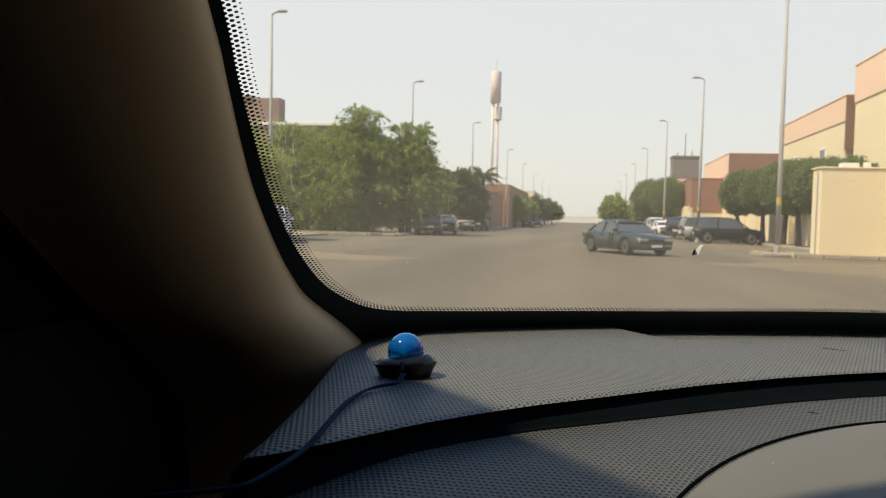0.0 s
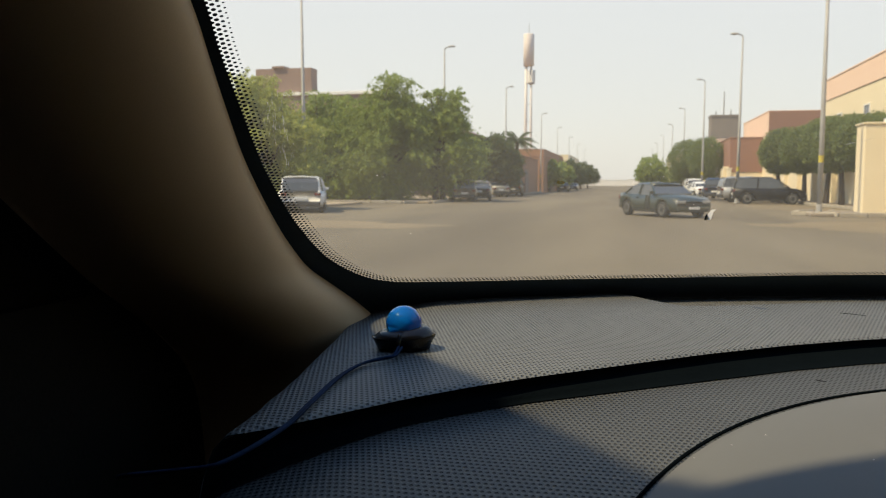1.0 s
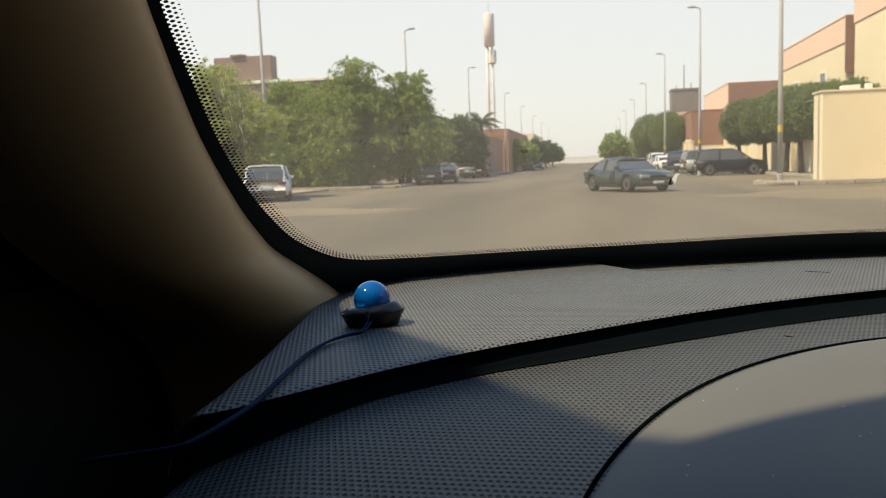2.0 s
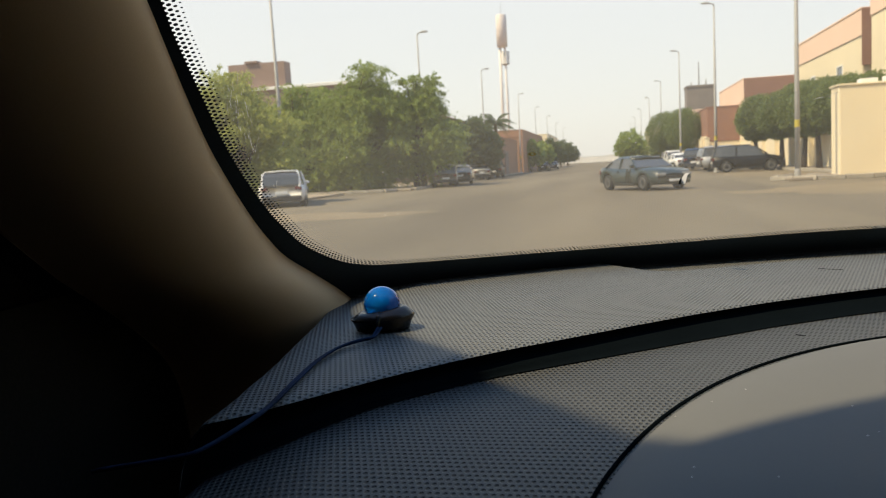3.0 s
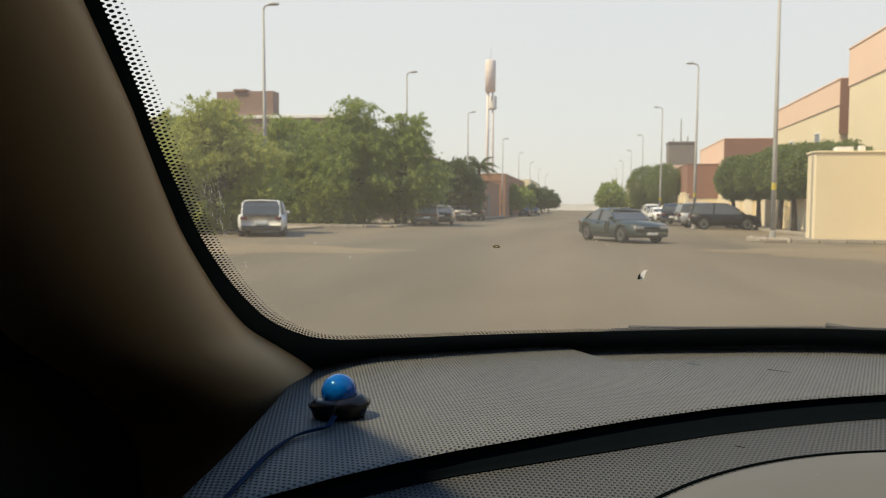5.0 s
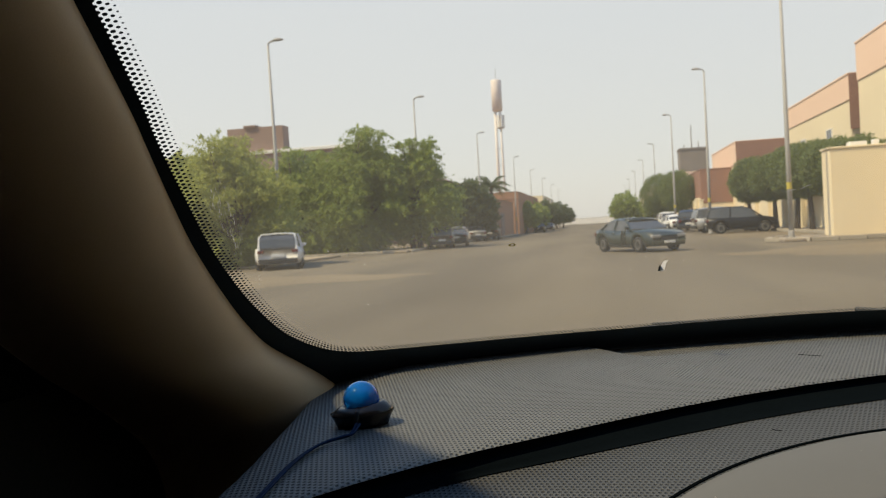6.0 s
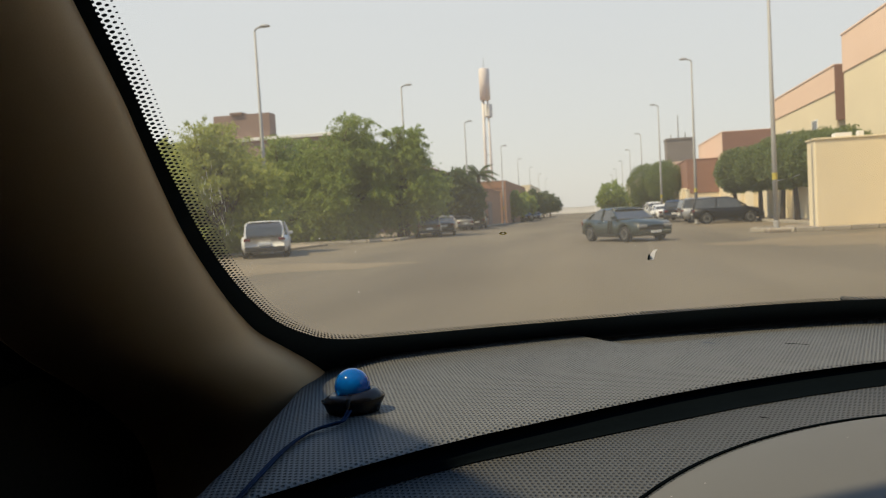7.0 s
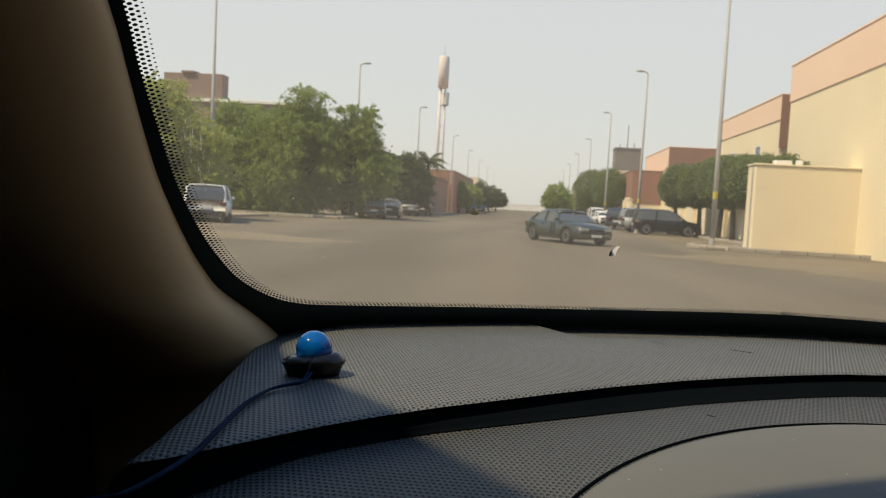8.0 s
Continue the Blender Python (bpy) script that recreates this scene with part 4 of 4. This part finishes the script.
dash = thing("dashboard", Matrix(), "dark grey dimple-grained plastic dashboard in sun and shade", "dashboard")


def pad(u, v):
    x = -0.45 + 1.70 * u
    y0, y1 = pad_edge_y(x), pad_far_y(x)
    y = y0 + (y1 - y0) * v
    round_off = 0.0014 * (max(0, 1 - (y - y0) / 0.005)) ** 2 + 0.006 * (max(0, 1 - (y1 - y) / 0.016)) ** 2
    # the pad falls gently towards the door
    return left_end(x, y, ZD - round_off - 0.6 * max(0.0, -0.205 - x) ** 1.6)


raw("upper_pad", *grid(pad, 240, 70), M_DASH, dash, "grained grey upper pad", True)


def step_face(u, v):
    x = -0.45 + 1.70 * u
    # the black band flares out to take in the shade at its foot
    flare = 0.008 + 0.020 * smooth01(-0.13, 0.10, x)
    return left_end(x, pad_edge_y(x) + 0.004 * math.sin(math.pi * min(1.0, 2 * v)) - flare * max(0.0, v - 0.25) / 0.75, ZD - 0.0015 - (0.0155 + 0.8 * max(0.0, -0.14 - x) ** 1.6) * math.sin(v * math.pi / 2))


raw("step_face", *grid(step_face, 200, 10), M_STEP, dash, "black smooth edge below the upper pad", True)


def vent_strip(u, v):
    x = -0.45 + 1.70 * u
    y0 = pad_far_y(x) - 0.012
    g = on_glass(x, float(np.interp(x, [0.0, 0.2, 0.36, 0.7], [1.091, 1.0925, 1.098, 1.098])), 0.0016)
    return (x, y0 + v * (g.y - y0), ZD - 0.008 + v * (g.z - ZD + 0.008))


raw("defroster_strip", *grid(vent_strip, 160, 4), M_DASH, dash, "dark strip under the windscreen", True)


def lower_pad(u, v):
    x = -0.45 + 1.70 * u
    y = 0.05 + v * pad_edge_y(x)
    return left_end(x, y, ZD - 0.018 - 0.25 * max(0, 0.28 - y) ** 1.5 - 0.8 * max(0.0, -0.14 - x) ** 1.6)


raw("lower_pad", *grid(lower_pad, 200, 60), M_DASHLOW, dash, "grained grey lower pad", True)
HX, HY, HA, HB = 0.34, 0.20, 0.3616, 0.494


def hood(u, v):
    a = math.pi * 2 * u
    r = 1.0 - v
    x, y = HX + HA * r * math.cos(a), HY + HB * r * math.sin(a)
    q = (1 - r)
    z = ZD - 0.0190 + 0.016 * (1 - math.exp(-q / 0.07)) - 0.55 * max(0, 0.36 - y) ** 2
    return (x, y, z)


raw("instrument_hood", *grid(hood, 120, 40), M_HOOD, dash, "smooth grey instrument hood", True)
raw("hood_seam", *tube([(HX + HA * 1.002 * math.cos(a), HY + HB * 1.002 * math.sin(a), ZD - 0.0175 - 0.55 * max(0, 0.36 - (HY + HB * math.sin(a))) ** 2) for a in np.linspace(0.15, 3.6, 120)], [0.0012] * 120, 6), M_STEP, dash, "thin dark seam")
for k, (x, y, L) in enumerate([(0.241, 0.923, 0.022), (0.155, 0.675, 0.007)]):
    raw("scratch", *tube([(x - L / 2, y + L * 0.3, ZD + 0.0004 - 0.0180 * k), (x + L / 2, y - L * 0.3, ZD + 0.0004 - 0.0180 * k)], [0.00035, 0.00025], 5), M_STEP, dash, "small dark scratch")
_r2 = np.random.default_rng(5)
vs, fs = [], []
for k in range(40):
    px, py = hood(_r2.uniform(0.2, 0.5), _r2.uniform(0.02, 0.6))[:2], None
    x, y = px
    q = 1 - math.hypot((x - HX) / HA, (y - HY) / HB)
    z = ZD - 0.0190 + 0.016 * (1 - math.exp(-q / 0.07)) - 0.55 * max(0, 0.36 - y) ** 2 + 0.0003
    r, j = 0.0003 + 0.0004 * _r2.random(), len(vs)
    vs += [(x + r * math.cos(a), y + r * math.sin(a), z) for a in np.linspace(0, 2 * math.pi, 7)[:-1]]
    fs.append(tuple(range(j, j + 6)))
tagged(raw("dust", vs, fs, M_FLAKE, dash, "scattered pale dust grains"), kind="stuff")
part("dash_body", boxed(-0.20, 0.30, 0.55, 1.25, 0.42, 1.00, 0.02), M_LINER, dash)

# windscreen with its black printed border
screen = thing("windscreen", Matrix(), "clear car windscreen with a black dotted printed border", "windscreen")


def pane(off):
    return lambda u, v: on_glass(-0.36 + 1.52 * u, ZD - 0.03 + 0.53 * v, off)


v0, f0 = grid(pane(-0.001), 40, 10)
v1, f1 = grid(pane(-0.006), 40, 10)
n0 = len(v0)
rim = [i for i in range(41)] + [41 * j + 40 for j in range(1, 11)] + [41 * 10 + i for i in range(39, -1, -1)] + [41 * j for j in range(9, 0, -1)]
fs = f0 + [tuple(i + n0 for i in f) for f in f1]
fs += [(a, b, b + n0, a + n0) for a, b in zip(rim, rim[1:] + rim[:1])]
_bm = bmesh.new()
_v = [_bm.verts.new(c) for c in v0 + v1]
for f in fs:
    _bm.faces.new([_v[i] for i in f])
_g = part("glass", _bm, M_SCREEN, screen, "clear laminated glass", True)
_g.visible_shadow = False
# inner border of the solid print: up the left side, round the corner, along the bottom
LEFT_EDGE = [(-0.210, 1.60), (-0.234, 1.52), (-0.256, 1.435), (-0.2745, 1.3636), (-0.2838, 1.3342), (-0.2928, 1.2993), (-0.3026, 1.2573), (-0.3068, 1.2190), (-0.3060, 1.190), (-0.3000, 1.163), (-0.2830, 1.1422), (-0.2610, 1.1322), (-0.223, 1.1284), (-0.1154, 1.1253), (0.0887, 1.1237), (0.3441, 1.1285), (0.60, 1.126), (0.92, 1.13)]
border = [p.to_2d() for p in spline([(x, z, 0) for x, z in LEFT_EDGE], 260)]


def inward(i):
    d = border[min(i + 1, len(border) - 1)] - border[max(i - 1, 0)]
    return Vector((-d.y, d.x)).normalized()


vs, fs = [], []
for i, p in enumerate(border):
    n = inward(i)
    for w in (0.0, 0.02, 0.045, 0.075):
        q = p - n * w
        if n.y > 0.8:
            q.y = max(q.y, float(np.interp(q.x, [-0.05, 0.0, 0.2, 0.36], [1.06, 1.088, 1.0915, 1.097])))
        vs.append(on_glass(q.x, q.y, 0.0008))
for i in range(len(border) - 1):
    for k in range(3):
        fs.append((i * 4 + k, i * 4 + k + 1, i * 4 + 5 + k, i * 4 + 4 + k))
raw("printed_border", vs, fs, M_FRIT, screen, "solid black printed border")
vs, fs = [], []
SIDE_ROWS = [(0.0019, 0.0), (0.0018, 0.0037), (0.0014, 0.0076), (0.0009, 0.0112)]
FOOT_ROWS = [(0.0017, -0.0004), (0.0016, 0.0031), (0.0013, 0.0062), (0.0008, 0.0088)]
for r, (rad, d) in enumerate(SIDE_ROWS):
    # steps even along the sloping glass
    acc, want = 0.0, (0.5 if r % 2 else 0.0) * 0.0043
    for i in range(len(border) - 1):
        a3, b3 = on_glass(*border[i]), on_glass(*border[i + 1])
        seg = (b3 - a3).length
        while want < acc + seg:
            t = (want - acc) / seg
            p = border[i].lerp(border[i + 1], t)
            n = inward(i)
            c3 = on_glass(p.x, p.y)
            low = smooth01(0.45, 0.95, n.y)
            rad, d = (SIDE_ROWS[r][k] + low * (FOOT_ROWS[r][k] - SIDE_ROWS[r][k]) for k in (0, 1))
            pitch = 0.0043 + 0.0008 * low
            if rad < 0.0003:
                want += pitch
                continue
            inn = (on_glass(p.x + n.x * 1e-3, p.y + n.y * 1e-3) - c3).normalized()
            tan3 = (b3 - a3).normalized()
            inn = (inn - tan3 * inn.dot(tan3)).normalized()
            c3 = c3 + inn * d + Vector((0, -0.545, -0.839)) * 0.0008
            j = len(vs)
            for k in range(8):
                a = 2 * math.pi * k / 8
                vs.append(c3 + rad * ((0.72 + 0.28 * low) * math.cos(a) * tan3 + math.sin(a) * inn))
            fs.append(tuple(range(j, j + 8)))
            want += pitch
        acc += seg
dots = raw("printed_dots", vs, fs, M_FRIT, screen, "fading rows of black printed dots")
tagged(dots, kind="stuff")

# stone chip, yellow speck, dust specks and dried smears on the glass
raw("chip", [on_glass(0.088 + a, 1.21 + b, c) for a, b, c in ((-0.003, -0.007, 0.002), (0.002, -0.006, 0.003), (0.0035, 0.002, 0.002), (0.0055, 0.006, 0.003), (0.001, 0.006, 0.003), (-0.002, 0.001, 0.003))], [(0, 1, 2, 3, 4, 5)], M_FLAKE, screen, "pale flake on the glass")
raw("chip", [on_glass(0.088 + a, 1.21 + b, 0.0015) for a, b in ((-0.005, -0.0075), (-0.002, -0.008), (0.0, -0.005), (-0.0035, 0.0), (-0.0045, -0.003))], [(0, 1, 2, 3, 4)], M_FRIT, screen, "dark side of the flake")
_ring = [(0.0036 * math.cos(a), 0.0016 * math.sin(a)) for a in np.linspace(0, 2 * math.pi, 13)[:-1]]
_v = [on_glass(-0.066 + x, 1.243 + z, 0.001) for x, z in _ring] + [on_glass(-0.066 + 0.5 * x, 1.243 + 0.45 * z, 0.001) for x, z in _ring]
raw("speck", _v, [(i, (i + 1) % 12, 12 + (i + 1) % 12, 12 + i) for i in range(12)], M_YELLOW, screen, "tiny yellow ring mark")
_rng = np.random.default_rng(77)
vs, fs = [], []
for k in range(22):
    x, z = _rng.uniform(-0.25, 0.12), _rng.uniform(1.185, 1.32)
    r = 0.00025 + 0.00055 * _rng.random() ** 3
    j = len(vs)
    vs += [on_glass(x + r * math.cos(a), z + r * 0.6 * math.sin(a), 0.001) for a in np.linspace(0, 2 * math.pi, 7)[:-1]]
    fs.append(tuple(range(j, j + 6)))
tagged(raw("dust_specks", vs, fs, M_FLAKE, screen, "pale dust specks"), kind="stuff")
vs, fs = [], []
for cx, cz, sx, sz, n in ((-0.277, 1.291, 0.0042, 0.010, 55), (-0.284, 1.262, 0.003, 0.007, 22), (-0.288, 1.230, 0.0025, 0.005, 12)):
    for k in range(n):
        h = _rng.normal() * sz
        x, z = cx + _rng.normal() * sx + 0.5 * h, cz + h
        L, w = 0.001 + 0.006 * _rng.random() ** 2, 0.00004 + 0.00006 * _rng.random()
        k2 = 0.46 + 0.10 * _rng.normal()
        j = len(vs)
        vs += [on_glass(x - w, z - L / 2, 0.001), on_glass(x + w, z - L / 2, 0.001), on_glass(x + w * 0.4 + L * k2, z + L / 2, 0.001), on_glass(x - w * 0.4 + L * k2, z + L / 2, 0.001)]
        fs.append((j, j + 1, j + 2, j + 3))
tagged(raw("dried_smears", vs, fs, M_SMEAR, screen, "fine dried water streaks"), kind="stuff")

# pale wiped marks on the glass
for pts in ([(0.203, 1.280), (0.208, 1.2815), (0.213, 1.282)], [(0.217, 1.282), (0.222, 1.2845), (0.227, 1.286)]):
    q = spline([(x, z, 0) for x, z in pts], 8)
    w = [0.00006 + (0.00022 if pts[0][0] < 0 else 0.00012) * math.sin(math.pi * i / 8) for i in range(9)]
    raw("wiped_mark", [on_glass(p.x, p.y + d * w[i], 0.001) for i, p in enumerate(q) for d in (-1, 1)], [(2 * i, 2 * i + 2, 2 * i + 3, 2 * i + 1) for i in range(8)], M_SMEAR, screen, "faint wiped mark")

# wiper parked along the foot of the glass
WIPER_LINE = [(0.053, 1.20, 1.0935), (0.090, 1.20, 1.0995), (0.227, 1.20, 1.1015), (0.431, 1.20, 1.1075), (0.66, 1.20, 1.105)]
wiper = thing("wiper", Matrix(), "black wiper blade parked at the foot of the windscreen", "wiper")
_wl = [Vector(p) for p in WIPER_LINE]
raw("blade", *tube(spline(_wl, 24), [0.0035] * 25, 8), M_TRIMBLK, wiper, smooth=True)
raw("spine", *tube(spline([p + Vector((0, 0.004, 0.004)) for p in _wl[1:]], 24), [0.0028] * 25, 8), M_TRIMBLK, wiper, smooth=True)
raw("arm", *tube([_wl[3] + Vector((-0.06, 0.006, 0.008)), _wl[3] + Vector((0.10, 0.045, -0.02)), Vector((0.66, 1.19, 1.055))], [0.004, 0.005, 0.008], 8), M_TRIMBLK, wiper, smooth=True)

# pillar trim
TRIM_EDGE = [(-0.222, 1.60), (-0.241, 1.53), (-0.2595, 1.45), (-0.2812, 1.3629), (-0.2901, 1.3337), (-0.3009, 1.2991), (-0.3122, 1.2574), (-0.3202, 1.206), (-0.3216, 1.1753), (-0.3195, 1.155), (-0.3081, 1.1299), (-0.2984, 1.1081), (-0.291, 1.085), (-0.284, 1.06), (-0.277, 1.03), (-0.270, 0.995), (-0.263, 0.955), (-0.257, 0.91), (-0.252, 0.86)]
_te = spline([(x, z, 0) for x, z in TRIM_EDGE], 80)
trim = thing("pillar_trim", Matrix(), "beige fabric-grained windscreen pillar trim in deep shade", "pillar trim")


def trim_surface(u, v):
    e = _te[min(80, int(round(v * 80)))]
    zs = 1.04 + 0.02 * math.log(1 + math.exp((e.y - 1.04) / 0.02))
    a0 = on_glass(e.x, zs, 0.004)
    # the foot of the pillar flares towards the driver, so that its face drops plumb
    flare = 0.05 * math.log(1 + math.exp((1.20 - zs) / 0.05))
    # it rolls out of the glass towards the cabin before it turns to the driver
    th0 = -0.36
    th = th0 + min(1.0, u / 0.75) * (math.pi / 2 - th0)
    x = a0.x + 0.001 - (0.088 + 0.12 * flare) * (math.cos(th0) - math.cos(th))
    y = a0.y - (0.130 + 0.36 * flare) * (math.sin(th) - math.sin(th0)) / (1 - math.sin(th0))
    if u > 0.75:
        x -= (u - 0.75) / 0.25 * 0.16
    return (max(x, -0.464), y, a0.z - (zs - e.y))


raw("cover", *grid(trim_surface, 60, 80), M_TRIM, trim, "", True)

# car shell round the camera
shell = thing("car_shell", Matrix(), "dark passenger car body enclosing the cabin", "car")
ROOF_Z = 1.550


def roof_slab(name, z0, z1, material):
    """A roof sheet whose front edge follows the top of the windscreen."""
    vs, fs = [], []
    n = 24
    for z in (z0, z1):
        for row in range(2):
            for i in range(n + 1):
                x = -0.47 + 1.74 * i / n
                vs.append((x, -2.0 if row == 0 else base_y(x) - (ROOF_Z - ZD) / TAN_G, z))
    m = n + 1
    for i in range(n):
        fs += [(i, i + 1, m + i + 1, m + i), (3 * m + i, 3 * m + i + 1, 2 * m + i + 1, 2 * m + i), (m + i, m + i + 1, 3 * m + i + 1, 3 * m + i), (2 * m + i, 2 * m + i + 1, i + 1, i)]
    fs += [(0, m, 3 * m, 2 * m), (n, 2 * m + n, 3 * m + n, m + n)]
    return raw(name, vs, fs, material, shell)


roof_slab("headliner", ROOF_Z - 0.03, ROOF_Z + 0.012, M_LINER)
raw("header_trim", *grid(lambda u, v: on_glass(-0.47 + 1.74 * u, ROOF_Z - 0.008 + 0.02 * v, 0.006), 40, 4), M_LINER, shell, "dark lining above the windscreen", True)
roof_slab("roof_panel", ROOF_Z + 0.014, ROOF_Z + 0.05, M_PAINT_OWN)
part("cabin_floor", boxed(-0.47, -2.0, 0.25, 1.27, 1.0, 0.29), M_LINER, shell)
part("rear_wall", boxed(-0.47, -2.05, 0.25, 1.27, -2.0, 1.56), M_LINER, shell)
for x0, x1 in ((-0.53, -0.48), (1.28, 1.33)):
    part("door", boxed(x0, -2.0, 0.25, x1, 0.95, 1.10, 0.02), M_PAINT_OWN, shell)
    # side panes out of view, added opaque to block daylight from the sides
    yb = base_y((x0 + x1) / 2)
    _bm = bmesh.new()
    _v = [_bm.verts.new((x, y, z)) for x in (x0 + 0.012, x1 - 0.012) for y, z in ((-2.0, 1.10), (yb, 1.10), (yb - 0.46 / TAN_G, 1.56), (-2.0, 1.56))]
    for f in ((0, 1, 2, 3), (7, 6, 5, 4), (0, 4, 5, 1), (1, 5, 6, 2), (2, 6, 7, 3), (3, 7, 4, 0)):
        _bm.faces.new([_v[i] for i in f])
    part("side_window", _bm, M_LINER, shell, "unseen opaque side pane that keeps daylight out")
for xa, xb in ((-0.52, -0.335), (1.135, 1.32)):
    raw("pillar_panel", *grid(lambda u, v: on_glass(xa + u * (xb - xa), 1.0 + 0.58 * v, -0.009), 6, 8), M_PAINT_OWN, shell)
part("door_card", boxed(-0.478, -2.0, 0.30, -0.466, 0.94, 1.14), M_LINER, shell)
part("bulkhead", boxed(-0.48, 0.955, 0.25, 1.28, 0.99, 1.06), M_LINER, shell)


def bonnet(u, v):
    x, y = -0.52 + 1.84 * u, 1.17 + 1.18 * v
    edge = abs(2 * u - 1)
    return (x, y - 0.10 * edge ** 3 * v, 1.035 - 0.16 * v - 0.10 * v ** 4 - 0.10 * edge ** 4)


raw("bonnet", *grid(bonnet, 24, 16), M_PAINT_OWN, shell, "", True)
for xw in (-0.53, 1.33):
    raw("wing", *grid(lambda u, v: (xw + (0.02 if xw < 0 else -0.02) * v, 0.95 + 1.36 * u - 0.06 * u ** 6, 0.30 + v * (0.66 - 0.22 * u ** 2)), 16, 6), M_PAINT_OWN, shell, "", True)
    part("headlight", boxed(xw - 0.02 if xw > 0 else xw, 2.12, 0.62, xw + 0.02 if xw < 0 else xw, 2.30, 0.74, 0.01), M_LAMPCLR, shell)
part("nose", boxed(-0.50, 0.99, 0.25, 1.30, 2.33, 0.76, 0.10), M_PAINT_OWN, shell)
part("scuttle", boxed(-0.50, 1.0, 0.95, 1.30, 1.20, 1.05, 0.01), M_TRIMBLK, shell)
for x in (-0.36, 1.16):
    for y in (1.55, -1.15):
        wv = new("wheel"); wv.parent = shell
        wv.matrix_basis = pose(x, y, 0.33, 0, 90, 0)
        raw("tyre", *lathe([(0.21, -0.1), (0.31, -0.11), (0.33, -0.07), (0.33, 0.07), (0.31, 0.11), (0.21, 0.1)], 22), M_TYRE, wv, smooth=True)
        raw("rim", *lathe([(0.22, -0.085), (0.07, -0.06), (0.07, 0.06), (0.22, 0.085)], 18), M_RIM, wv)

# ------------------------------------------------------------ blue sensor lamp and its wire
lamp = thing("dash_beacon", pose(-0.1845, 0.635, ZD + 0.001, 0, 0, 12), "small translucent blue dome light on a black rubber foot", "light")
fv, ff = lathe([(0.0212, 0.0), (0.0222, 0.0030), (0.0232, 0.0058), (0.0244, 0.0080), (0.0250, 0.0096), (0.0247, 0.0108), (0.0234, 0.0130), (0.0212, 0.0152), (0.0188, 0.0168), (0.0165, 0.0174), (0.0150, 0.0165), (0.012, 0.0135)], 48, 1.05, 0.84)
# its two ends turn out and up in a lip
for i, (x, y, z) in enumerate(fv):
    e = max(0.0, abs(x) - 0.013) / 0.012
    lip = e * math.exp(-((z - 0.0085) / 0.0028) ** 2)
    fv[i] = (x * (1 + 0.04 * lip), y, z * (1 + 7.0 * x) + (0.0022 if x < 0 else 0.0004) * lip)
raw("foot", fv, ff, M_RUBBER, lamp, "glossy black rubber foot", True)
raw("collar", *lathe([(0.0150, 0.008), (0.0160, 0.0105), (0.0148, 0.013), (0.0130, 0.013)], 32), M_RUBBER, lamp, smooth=True)
raw("dome", *lathe([(0.0153 * math.cos(radians(a)), 0.0212 + 0.0150 * math.sin(radians(a))) for a in range(-46, 88, 8)], 40), M_BLUE, lamp, "translucent blue plastic dome", True)
raw("led", *lathe([(0.004, 0.012), (0.004, 0.021), (0.0022, 0.0242), (0.0004, 0.025)], 14), M_LAMPCLR, lamp, "small clear lamp inside the dome", True)
raw("clip", *tube([(-0.001, -0.0150, 0.0165), (-0.002, -0.0180, 0.0125), (-0.003, -0.0205, 0.008), (-0.004, -0.024, 0.004)], [0.0022, 0.0026, 0.0022, 0.0016], 8), M_RUBBER, lamp, smooth=True)

wire = thing("twin_wire", Matrix(), "thin twin blue-black wire lying across the dashboard", "wire")
for dx, dz, r in ((0.0, 0.0, 0.0011), (0.0028, 0.001, 0.0010)):
    pts = spline([(-0.1815 + dx, 0.609, ZD + 0.007), (-0.1815 + dx, 0.590, ZD + 0.003 + dz), (-0.187 + dx, 0.580 + dx, ZD + 0.003 + dz), (-0.199 + dx, 0.562 + dx, ZD + 0.002 + dz), (-0.2015 + dx, 0.518 + dx, ZD + 0.002 + dz), (-0.196 + dx, 0.458, ZD + 0.002 + dz), (-0.191 + dx, 0.412, ZD + 0.002 + dz), (-0.193 + dx, 0.380, ZD + 0.001 + dz), (-0.2000 + dx, 0.352, ZD - 0.001 + dz), (-0.2095 + dx, 0.342, ZD - 0.002 + dz), (-0.245 + dx, 0.327, ZD - 0.004 + dz)], 66)
    raw("strand", *tube(pts, [r] * 67, 8), M_WIRE, wire, smooth=True)
